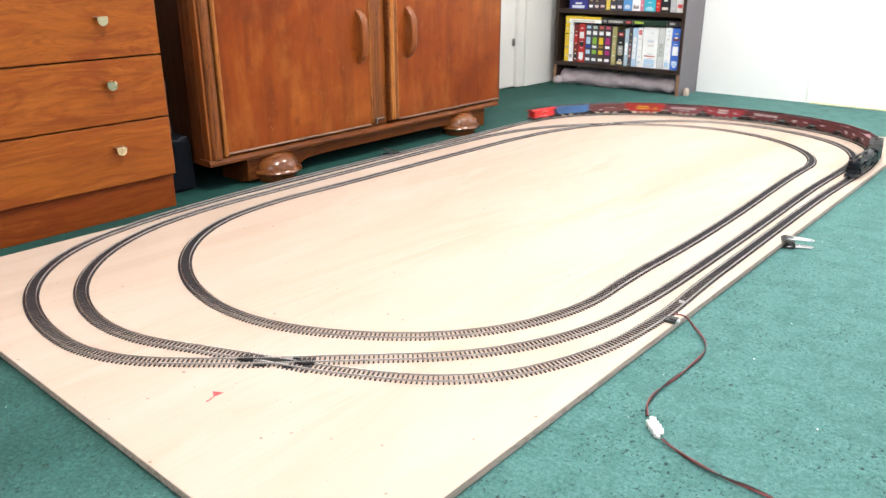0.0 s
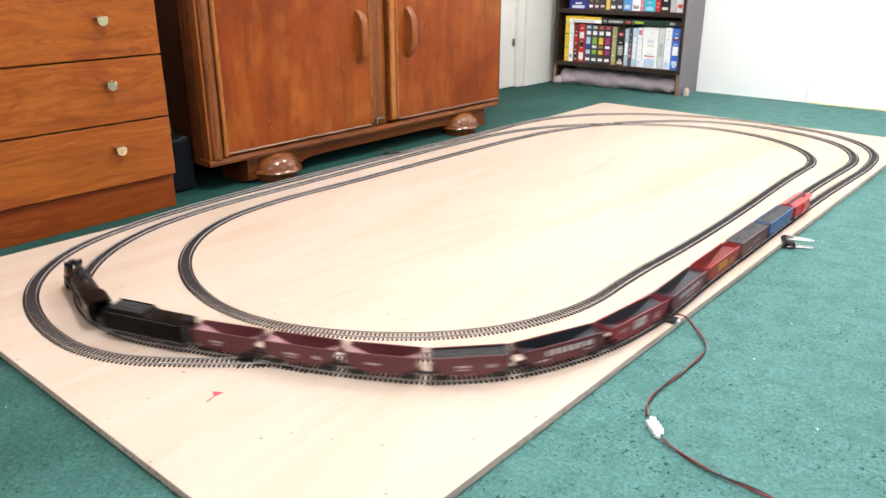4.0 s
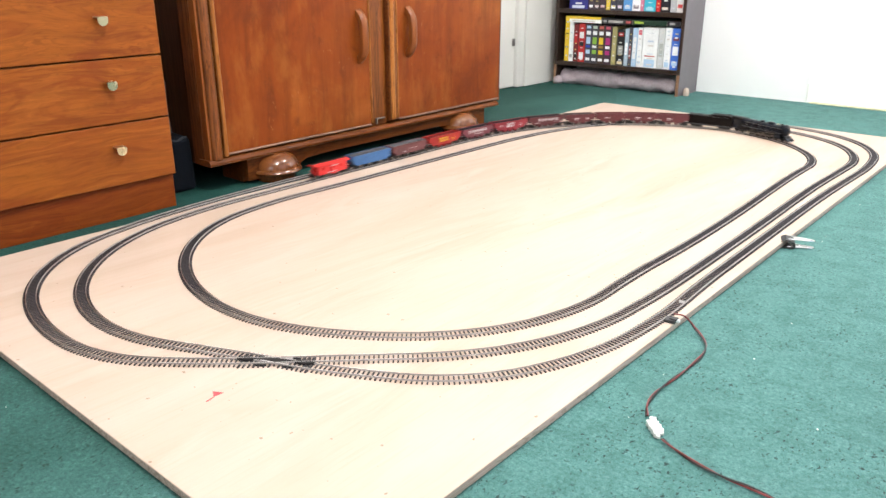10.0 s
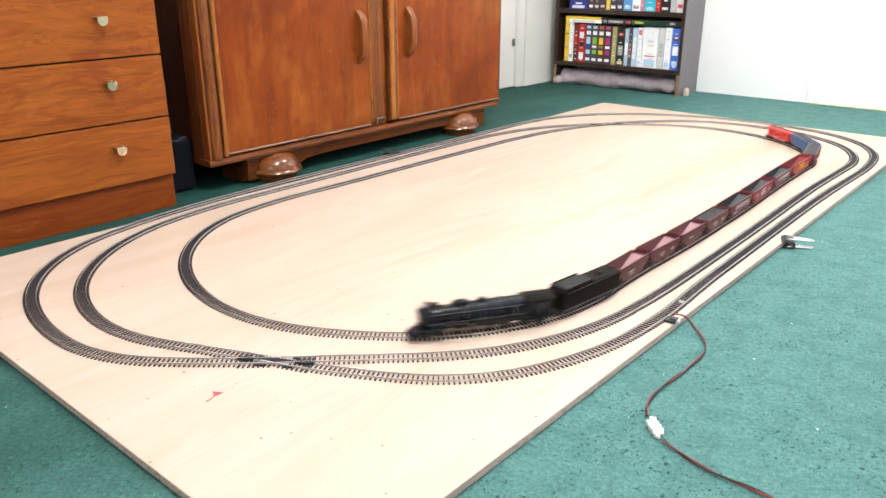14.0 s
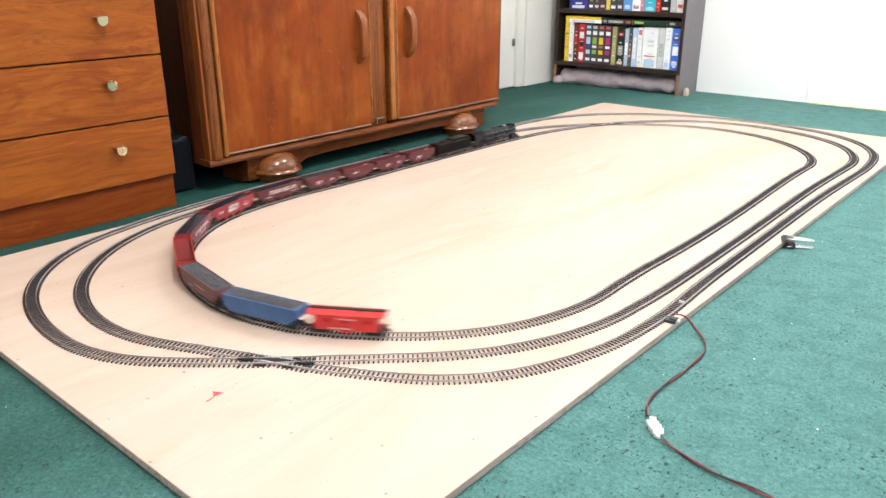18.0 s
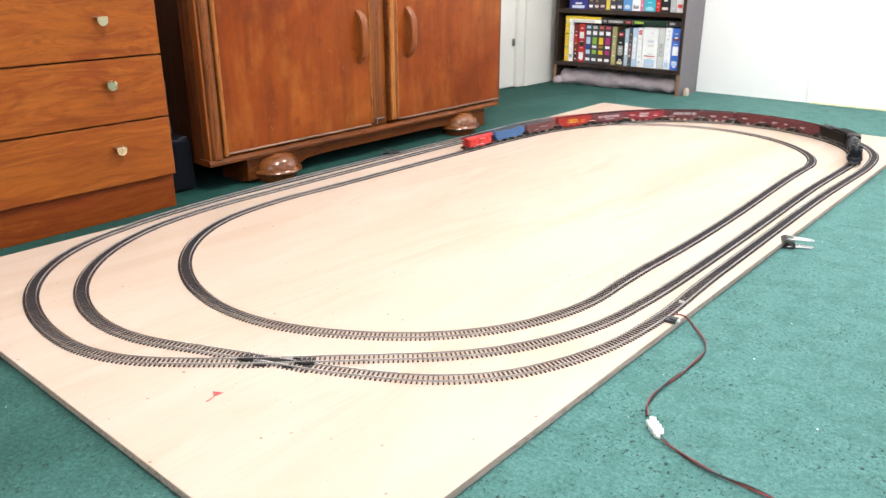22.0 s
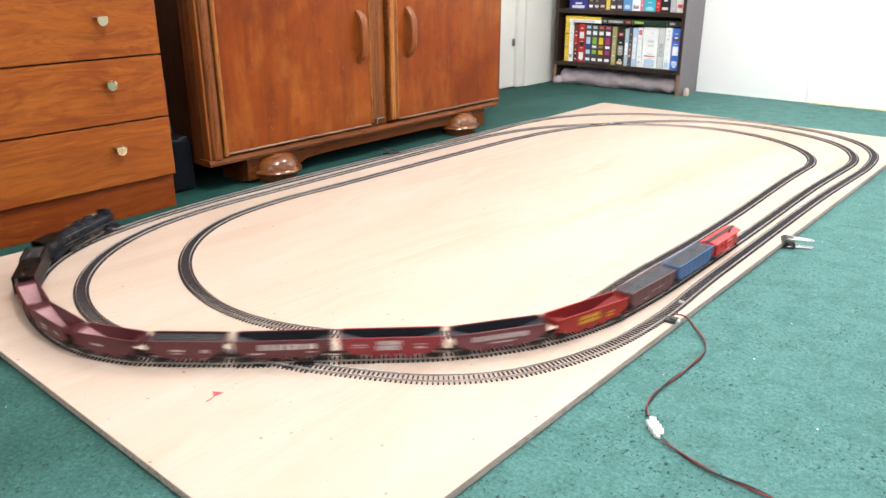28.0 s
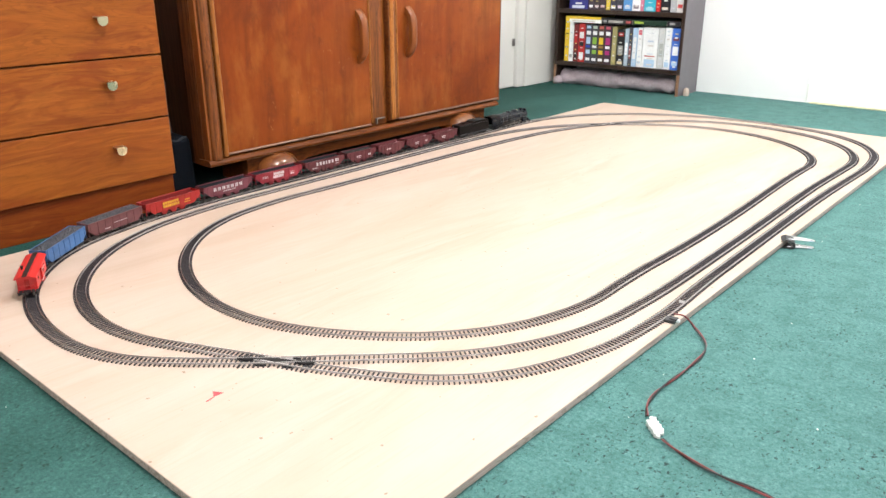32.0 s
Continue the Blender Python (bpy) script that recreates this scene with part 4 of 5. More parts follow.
def power_lead():
    th = thing("power_lead", "red and black twin wire with white plugs on the carpet", "power lead", (1.215, 0.80, 0))
    knots = [(1.209, 0.811, 0.022), (1.227, 0.819, 0.018), (1.252, 0.806, 0.008), (1.280, 0.780, 0.004), (1.294, 0.746, 0.003), (1.297, 0.695, 0.003), (1.294, 0.632, 0.003), (1.292, 0.582, 0.003), (1.298, 0.542, 0.003), (1.312, 0.513, 0.004)]
    tail = [(1.353, 0.476, 0.004), (1.371, 0.468, 0.003), (1.396, 0.459, 0.003), (1.424, 0.453, 0.003), (1.452, 0.451, 0.003), (1.480, 0.452, 0.003), (1.517, 0.447, 0.003), (1.623, 0.419, 0.003), (1.888, 0.300, 0.003)]

    def smooth_line(ps, n):
        v = [Vector(p) - Vector((1.215, 0.80, 0)) for p in ps]
        v = [2 * v[0] - v[1]] + v + [2 * v[-1] - v[-2]]
        out = []
        for i in range(1, len(v) - 2):
            for k in range(n):
                t = k / n
                out.append(0.5 * (2 * v[i] + (v[i + 1] - v[i - 1]) * t + (2 * v[i - 1] - 5 * v[i] + 4 * v[i + 1] - v[i + 2]) * t * t + (3 * v[i] - v[i - 1] - 3 * v[i + 1] + v[i + 2]) * t ** 3))
        return out + [v[-2]]

    for run, lead in ((knots, "lead"), (tail, "tail")):
        pts = smooth_line(run, 14)
        for phase, mat_, name in ((0.0, RED_WIRE, "red_wire"), (math.pi, BLACK_WIRE, "black_wire")):
            line, s = [], 0.0
            for i, p in enumerate(pts):
                d = (pts[min(i + 1, len(pts) - 1)] - pts[max(i - 1, 0)]).normalized()
                side = d.cross(Vector((0, 0, 1))).normalized()
                s += (p - pts[i - 1]).length if i else 0
                a = phase + s * 42
                line.append(p + side * 0.0014 * math.cos(a) + Vector((0, 0, 0.0012 * math.sin(a) + 0.0012)))
            part(name, sweep(line, circle(0.0013, 6)), mat_, th, smooth=True)
    # two white shells side by side
    for off, lead in ((-0.0036, 0.004), (0.0040, -0.003)):
        bm = box(lead - 0.017, lead + 0.016, off - 0.0035, off + 0.0035, 0.0, 0.0075, 0.0014, seg=2)
        box(lead - 0.021, lead - 0.017, off - 0.0024, off + 0.0024, 0.0015, 0.006, 0.0008, bm)
        box(lead + 0.016, lead + 0.020, off - 0.0026, off + 0.0026, 0.0015, 0.006, 0.0008, bm)
        box(lead - 0.008, lead + 0.004, off - 0.0020, off + 0.0020, 0.0076, 0.0092, 0.0005, bm)
        for k in range(4):
            u = lead - 0.0135 + 0.0088 * k
            box(u - 0.0016, u + 0.0016, off - 0.0046, off + 0.0046, 0.0, 0.0086 - 0.001 * (k % 2), 0.0010, bm, 2)
        plug = part("plug", bm, WHITE_PLUG, th, "white nylon plug")
        plug.matrix_basis = pose(0.1176, -0.3054, 0.001, 0, 0, -42)
    pc = thing("power_clip", "black plastic power clip on the outer track", "track clip", (1.2085, 0.795, BOARD_TOP), -84)
    bm = box(-0.009, 0.009, -0.007, 0.013, 0.0, 0.0055, 0.001)
    box(-0.006, 0.006, 0.001, 0.015, 0.0057, 0.0085, 0.001, bm)
    part("body", bm, BLACK_PLASTIC, pc)
    part("terminal", box(-0.003, 0.003, 0.0132, 0.019, 0.002, 0.007, 0.001), WHITE_PLUG, pc, "white terminal tip")


power_lead()


def bits():
    th = thing("paper_scrap", "white paper scrap under the track joint", "paper", (1.193, 0.880, BOARD_TOP), 10)
    part("sheet", box(-0.005, 0.005, -0.0011, 0.0011, 0.0, 0.0050, 0.0003), WHITE_PLUG, th)
    th = thing("red_arrow_mark", "small red arrow pencilled on the plywood", "mark", (0.8213, 0.1496, BOARD_TOP))
    part("head", prism([(-0.007, 0.001), (0.008, 0.009), (0.007, -0.007)], 0.0001, 0.0006, 2), RED_CARD, th)
    part("tail", prism([(0.0072, -0.008), (0.0085, -0.007), (0.0115, -0.020), (0.009, -0.021)], 0.0001, 0.0006, 2), RED_CARD, th)
    # lint that nobody could count
    rng = random.Random(5)
    bm = bmesh.new()
    for _ in range(90):
        x, y = rng.uniform(1.26, 2.4), rng.uniform(0.1, 2.6)
        s = rng.uniform(0.0004, 0.0011)
        absorb(bm, box(-s, s, -s * 0.7, s * 0.7, 0.0, s), Matrix.Translation((x, y, 0.0005)) @ Matrix.Rotation(rng.uniform(0, 3), 4, "Z"))
    for _ in range(25):
        x, y = rng.uniform(0.0, 1.2), rng.uniform(-0.4, -0.02)
        s = rng.uniform(0.0004, 0.0008)
        absorb(bm, box(-s, s, -s * 0.7, s * 0.7, 0.0, s), Matrix.Translation((x, y, 0.0005)) @ Matrix.Rotation(rng.uniform(0, 3), 4, "Z"))
    tagged(new("lint", mesh_of("lint", bm, LINT)), "white lint specks scattered on green carpet", "lint", "", "stuff")


bits()
CROSSING_BLACK = plain("black_crossing_plastic", (0.006, 0.006, 0.007), 0.55)


def diamond_crossings():
    """Black plastic centre and check rails where the line crosses itself."""
    for sa, sb in CROSSINGS:
        xa, ya, ha = on_line(sa)
        xb, yb, hb = on_line(sb)
        if abs(math.sin(ha - hb)) < 0.02:
            continue
        th = thing("diamond_crossing", "model railway diamond crossing with black plastic centre", "railway crossing", (xa, ya, BOARD_TOP), 0, "diamond crossings")
        da, db = Vector((math.cos(ha), math.sin(ha), 0)), Vector((math.cos(hb), math.sin(hb), 0))
        if da.dot(db) < 0:
            db = -db
        ang = math.atan2(da.cross(db).z, da.dot(db))
        mid = (da + db).normalized()
        side = Vector((-mid.y, mid.x, 0))
        g = GAUGE / 2
        long_, short = g / math.sin(abs(ang) / 2), g / math.cos(ang / 2)
        long_ = min(long_, 0.075)
        # centre plate inside the four rails
        o = [mid * long_ * 0.66, side * short * 0.72, -mid * long_ * 0.66, -side * short * 0.72]
        part("centre_plate", prism([(p.x, p.y) for p in o], 0.0022, 0.0054, 2), CROSSING_BLACK, th)
        for sgn in (-1, 1):
            p = mid * long_ * sgn
            o = [p - mid * 0.016 + side * 0.001, p + mid * 0.002 + side * 0.0055, p + mid * 0.016 + side * 0.003, p + mid * 0.016 - side * 0.003, p + mid * 0.002 - side * 0.0055, p - mid * 0.016 - side * 0.001]
            part("frog", prism([(q.x, q.y) for q in o], 0.0022, 0.0051, 2), CROSSING_BLACK, th)
            for d in (da, db):
                n = Vector((-d.y, d.x, 0)) * (g - 0.0022) * sgn
                part("check_rail", sweep([n - d * 0.024 + Vector((0, 0, 0.0024)), n + d * 0.024 + Vector((0, 0, 0.0024))], [(-0.0005, 0), (0.0005, 0), (0.0005, 0.0024), (-0.0005, 0.0024)]), RAIL_GLINT, th)
            q = side * (short + 0.0035) * sgn
            for lo, hi in ((-0.034, -0.012), (0.012, 0.034)):
                o = [q + mid * hi, q + mid * (hi - 0.004) + side * 0.003 * sgn, q + mid * (lo + 0.004) + side * 0.003 * sgn, q + mid * lo]
                part("edge_plate", prism([(v.x, v.y) for v in o], 0.0003, 0.0030, 2), CROSSING_BLACK, th)
        n = 15
        for k in range(n):
            u = (k - (n - 1) / 2) * SLEEPER_PITCH
            if abs(u) < 0.004:
                continue
            half = 0.0155 + abs(u) * abs(math.tan(ang / 2))
            c = mid * u
            o = [c - mid * 0.0013 - side * half, c + mid * 0.0013 - side * half, c + mid * 0.0013 + side * half, c - mid * 0.0013 + side * half]
            part("sleeper", prism([(v.x, v.y) for v in o], 0.0, 0.0020, 2), SLEEPER, th)


diamond_crossings()

# ---- the train ----
# Distances of the couplings behind the engine's front.
COUPLINGS = (0.0, 0.256, 0.430, 0.556, 0.687, 0.812, 0.942, 1.101, 1.273, 1.438, 1.610, 1.777, 1.946, 2.088)
ENGINE_BLACK = plain("black_engine_paint", (0.004, 0.006, 0.011), 0.27, 0.0, 0.3, 150.0, 0.0, 0.1)
ENGINE_BLACK.node_tree.nodes["Principled BSDF"].inputs["Specular IOR Level"].default_value = 0.20
TENDER_BLACK = plain("dull_black_tender_paint", (0.0085, 0.0064, 0.0056), 0.36, 0.0, 0.6, 150.0)
TENDER_BLACK.node_tree.nodes["Principled BSDF"].inputs["Specular IOR Level"].default_value = 0.06
ENGINE_GREY = plain("worn_grey_edge", (0.050, 0.052, 0.060), 0.45, 0.0, 0.3, 150.0)
UNDER_BLACK = plain("black_underframe", (0.009, 0.008, 0.008), 0.6, 0.0, 0.3, 200.0)
WHEEL_STEEL = plain("worn_wheel_steel", (0.20, 0.18, 0.17), 0.4, 0.8, 0.3)
ROD_STEEL = plain("oily_rod_steel", (0.20, 0.18, 0.165), 0.38, 0.9, 0.3)
COAL = plain("black_coal", (0.012, 0.012, 0.013), 0.75, 0.0, 0.5, 500.0, 1.0)
MAROON = plain("maroon_freight_paint", (0.108, 0.020, 0.025), 0.42, 0.0, 0.3, 130.0)
# maroon lightened to pink: the highlight on the slope sheets is painted in
MAROON_LIT = plain("lit_maroon_slope", (0.370, 0.205, 0.222), 0.42, 0.0, 0.25, 130.0)
MAROON_RED = plain("red_maroon_freight_paint", (0.260, 0.020, 0.032), 0.42, 0.0, 0.3, 130.0)
PLUM = plain("plum_freight_paint", (0.160, 0.038, 0.052), 0.42, 0.0, 0.3, 130.0)
BRIGHT_RED = plain("bright_red_freight_paint", (0.34, 0.017, 0.015), 0.38, 0.0, 0.2, 130.0)
CAB_RED = plain("scarlet_caboose_paint", (0.58, 0.024, 0.023), 0.38, 0.0, 0.15, 130.0)
BROWN = plain("brown_freight_paint", (0.135, 0.044, 0.046), 0.45, 0.0, 0.3, 130.0)
BLUE_PAINT = plain("blue_freight_paint", (0.045, 0.125, 0.290), 0.45, 0.0, 0.25, 130.0)
STONE_LOAD = plain("grey_stone_load", (0.046, 0.047, 0.056), 0.8, 0.0, 0.55, 420.0, 0.8)
DARK_INSIDE = plain("dark_hopper_inside", (0.012, 0.014, 0.019), 0.5, 0.0, 0.3, 130.0)
SLATE = plain("slate_slope_sheet", (0.030, 0.035, 0.046), 0.4, 0.0, 0.25, 130.0)
WHITE_INK = plain("white_lettering", (0.60, 0.54, 0.54), 0.5, 0.0, 0.5, 700.0)
YELLOW_INK = plain("yellow_lettering", (0.70, 0.38, 0.03), 0.5, 0.0, 0.4, 700.0)
CAB_GLAZING = plain("red_moulded_glazing", (0.48, 0.020, 0.018), 0.2)
RED_INSIDE = plain("dull_red_hopper_inside", (0.18, 0.012, 0.012), 0.45, 0.0, 0.25, 130.0)
GLASS_DARK = plain("dark_window_glazing", (0.020, 0.022, 0.026), 0.12)

WHEEL = mesh_of("wheel", lathe([(0.0, -0.0013), (0.0047, -0.0013), (0.0047, 0.0006), (0.0056, 0.0008), (0.0056, 0.0014), (0.0, 0.0014)], 14), WHEEL_STEEL, True)


def side_frame_mesh(half):
    o = [(-half - 0.003, 0.0075), (-half + 0.001, 0.0088), (-0.004, 0.0100), (0.004, 0.0100), (half - 0.001, 0.0088), (half + 0.003, 0.0075), (half + 0.003, 0.0045), (half - 0.002, 0.0040), (0.005, 0.0025), (-0.005, 0.0025), (-half + 0.002, 0.0040), (-half - 0.003, 0.0045)]
    return mesh_of("side_frame", prism(o, -0.0010, 0.0010, 1), UNDER_BLACK)


FRAME_SHORT = side_frame_mesh(0.0105)
BOLSTER = mesh_of("bolster", box(-0.0035, 0.0035, -0.0110, 0.0110, 0.006, 0.0115, 0.0004), UNDER_BLACK)
COUPLER = mesh_of("coupler", absorb(box(-0.010, 0.004, -0.0012, 0.0012, -0.0012, 0.0012, 0.0003), box(0.003, 0.0075, -0.0022, 0.0022, -0.0022, 0.0022, 0.0006)), UNDER_BLACK)


def add_truck(th, x):
    tr = part("truck", BOLSTER, None, th, at=Matrix.Translation((x, 0, 0)))
    for s in (-1, 1):
        part("side_frame", FRAME_SHORT, None, tr, at=Matrix.Translation((0, s * 0.0118, 0)))
        for a in (-0.0105, 0.0105):
            part("wheel", WHEEL, None, tr, at=Matrix.Translation((a, s * 0.0083, 0.0051)) @ Matrix.Rotation(-s * math.pi / 2, 4, "X"))


def add_couplers(th, half):
    part("coupler", COUPLER, None, th, at=Matrix.Translation((half - 0.001, 0, 0.0095)))
    part("coupler", COUPLER, None, th, at=Matrix.Translation((-half + 0.001, 0, 0.0095)) @ Matrix.Rotation(math.pi, 4, "Z"))


def lettering(th, bars, y, ink):
    """Plain bars in place of the lettering on both sides: (x0, x1, z0, z1)."""
    strokes = []
    for x0, x1, z0, z1 in bars:
        n = max(1, round((x1 - x0) / 0.0062))
        d = (x1 - x0) / n
        strokes += [(x0 + d * k, x0 + d * (k + 0.74), z0, z1) for k in range(n)]
    for x0, x1, z0, z1 in strokes:
        for s in (-1, 1):
            b = box(min(s * x0, s * x1), max(s * x0, s * x1), min(s * y, s * (y + 0.0003)), max(s * y, s * (y + 0.0003)), z0, z1)
            part("lettering", b, ink, th)


def hopper_car(index, paint, slope, inside, label, height=0.040, bars=(), ink=None, ribs=7, bays=2, ends="open", load=0.0):
    length = COUPLINGS[index + 1] - COUPLINGS[index]
    half = length / 2 - 0.0062
    w = 0.0172
    th = thing("hopper_car", label, "railway car", (0, 0, 0), 0, "freight cars of the model train")
    cut = 0.020
    side = [(-half, height), (half, height), (half, 0.030), (half - cut, 0.0125), (-half + cut, 0.0125), (-half, 0.030)]
    for s in (-1, 1):
        sd = part("side_panel", prism(side, min(s * w, s * (w - 0.0009)), max(s * w, s * (w - 0.0009)), 1), paint, th)
        for k in range(ribs):
            x = -half + 0.012 + (2 * half - 0.024) * k / (ribs - 1)
            lo = 0.0130 if abs(x) < half - cut else 0.0130 + (abs(x) - half + cut) * 0.85
            part("rib", box(x - 0.0007, x + 0.0007, min(s * w, s * (w + 0.0009)), max(s * w, s * (w + 0.0009)), lo, height - 0.0012), paint, sd)
        part("top_rim", box(-half, half, min(s * (w - 0.0012), s * (w + 0.0012)), max(s * (w - 0.0012), s * (w + 0.0012)), height - 0.0010, height + 0.0008, 0.0002), paint, sd)
    for s in (-1, 1):
        part("end_panel", box(min(s * half, s * (half - 0.0009)), max(s * half, s * (half - 0.0009)), -w + 0.001, w - 0.001, 0.0305, height + 0.0006, 0.0002), paint, th)
        # slope sheet falls from the end towards the middle
        sl = prism([(s * (half - 0.001), 0.0345), (s * 0.010, 0.0140), (s * 0.010, 0.0128), (s * (half - 0.001), 0.0332)], -w + 0.0011, w - 0.0011, 1)
        part("slope_sheet", sl, slope, th)
        ladder = bmesh.new()
        for zz in (0.017, 0.022, 0.027, 0.032, 0.037):
            box(min(s * (half - 0.0012), s * (half - 0.008)), max(s * (half - 0.0012), s * (half - 0.008)), w + 0.0009, w + 0.0014, zz - 0.0003, zz + 0.0003, 0, ladder)
        part("ladder", ladder, paint, th)
        part("end_sill", box(min(s * half, s * (half - 0.004)), max(s * half, s * (half - 0.004)), -w, w, 0.0105, 0.0130, 0.0003), UNDER_BLACK, th)
        for yy in (-w + 0.001, w - 0.002):
            part("corner_post", box(min(s * half, s * (half - 0.0012)), max(s * half, s * (half - 0.0012)), yy, yy + 0.001, 0.0128, 0.0305), paint, th)
    part("centre_sill", box(-half, half, -0.003, 0.003, 0.0095, 0.0128), UNDER_BLACK, th)
    part("hopper_lining", box(-0.0105, 0.0105, -w + 0.001, w - 0.001, 0.0129, 0.0140), inside, th)
    for s in (-1, 1):
        part("inner_lining", box(-half + 0.0015, half - 0.0015, min(s * (w - 0.0011), s * (w - 0.0010)), max(s * (w - 0.0011), s * (w - 0.0010)), 0.020, height - 0.0012), inside, th)
    for k in range(bays):
        x = (k - (bays - 1) / 2) * 0.026
        chute = prism([(x - 0.011, 0.0128), (x + 0.011, 0.0128), (x + 0.005, 0.0035), (x - 0.005, 0.0035)], -0.0130, 0.0130, 1)
        part("chute", chute, paint, th)
    if load:
        bm = bmesh.new()
        n, m = 24, 8
        grid = [[bm.verts.new((-half + 0.002 + (2 * half - 0.004) * i / n, (-w + 0.0012) + (2 * w - 0.0024) * j / m, load + 0.0016 * noise.noise((i * 0.7, j * 0.9, index)))) for j in range(m + 1)] for i in range(n + 1)]
        for i in range(n):
            for j in range(m):
                bm.faces.new((grid[i][j], grid[i + 1][j], grid[i + 1][j + 1], grid[i][j + 1]))
        part("load", bm, COAL, th, "black coal load")
    if bars:
        lettering(th, bars, w + 0.0010, ink or WHITE_INK)
    add_truck(th, half - 0.017)
    add_truck(th, -half + 0.017)
    add_couplers(th, half)
    return th


def loaded_hopper(index, paint, label, bars=()):
    length = COUPLINGS[index + 1] - COUPLINGS[index]
    half, w, height = length / 2 - 0.0062, 0.0172, 0.0405
    th = thing("hopper_car", label, "railway car", (0, 0, 0), 0, "freight cars of the model train")
    side = [(-half, height), (half, height), (half, 0.026), (half - 0.016, 0.0115), (-half + 0.016, 0.0115), (-half, 0.026)]
    part("body", prism(side, -w, w, 1, bevel=0.0003), paint, th)
    for s in (-1, 1):
        for k in range(8):
            x = -half + 0.006 + (2 * half - 0.012) * k / 7
            lo = 0.0125 if abs(x) < half - 0.016 else 0.0125 + (abs(x) - half + 0.016) * 0.95
            part("rib", box(x - 0.0006, x + 0.0006, min(s * w, s * (w + 0.0008)), max(s * w, s * (w + 0.0008)), lo, height - 0.001), paint, th)
    for s in (-1, 1):
        part("top_rim", box(-half, half, min(s * (w - 0.0010), s * (w + 0.0012)), max(s * (w - 0.0010), s * (w + 0.0012)), height - 0.0006, height + 0.0010, 0.0002), paint, th)
        part("top_rim", box(min(s * half, s * (half - 0.0014)), max(s * half, s * (half - 0.0014)), -w + 0.0012, w - 0.0012, height - 0.0006, height + 0.0010, 0.0002), paint, th)
    # heaped load of grey stone
    bm = bmesh.new()
    n, m = 44, 12
    grid = []
    for i in range(n + 1):
        row = []
        for j in range(m + 1):
            u, v = i / n, j / m
            rise = 0.0034 * min(1, 6 * min(u, 1 - u)) * math.sin(math.pi * v) ** 0.6
            lump = 0.0022 * noise.noise((i * 0.9, j * 0.9, index * 3.1)) if 0 < i < n and 0 < j < m else 0.0
            row.append(bm.verts.new((-half + 0.0016 + (2 * half - 0.0032) * u, (-w + 0.0012) + (2 * w - 0.0024) * v, height + 0.0002 + rise + lump)))
        grid.append(row)
    for i in range(n):
        for j in range(m):
            bm.faces.new((grid[i][j], grid[i + 1][j], grid[i + 1][j + 1], grid[i][j + 1]))
    part("load", bm, STONE_LOAD, th, "heaped dark grey stone load")
    for s in (-1, 1):
        part("end_sill", box(min(s * half, s * (half - 0.004)), max(s * half, s * (half - 0.004)), -w, w, 0.0105, 0.0130, 0.0003), UNDER_BLACK, th)
        for yy in (-w + 0.001, w - 0.002):
            part("corner_post", box(min(s * half, s * (half - 0.0012)), max(s * half, s * (half - 0.0012)), yy, yy + 0.001, 0.0128, 0.0262), paint, th)
    part("centre_sill", box(-half, half, -0.003, 0.003, 0.0090, 0.0117), UNDER_BLACK, th)
    for x in (-0.020, 0.020):
        part("chute", prism([(x - 0.012, 0.0117), (x + 0.012, 0.0117), (x + 0.005, 0.0035), (x - 0.005, 0.0035)], -0.0120, 0.0120, 1), UNDER_BLACK, th)
    if bars:
        lettering(th, bars, w + 0.0009, WHITE_INK)
    add_truck(th, half - 0.017)
    add_truck(th, -half + 0.017)
    add_couplers(th, half)
    return th


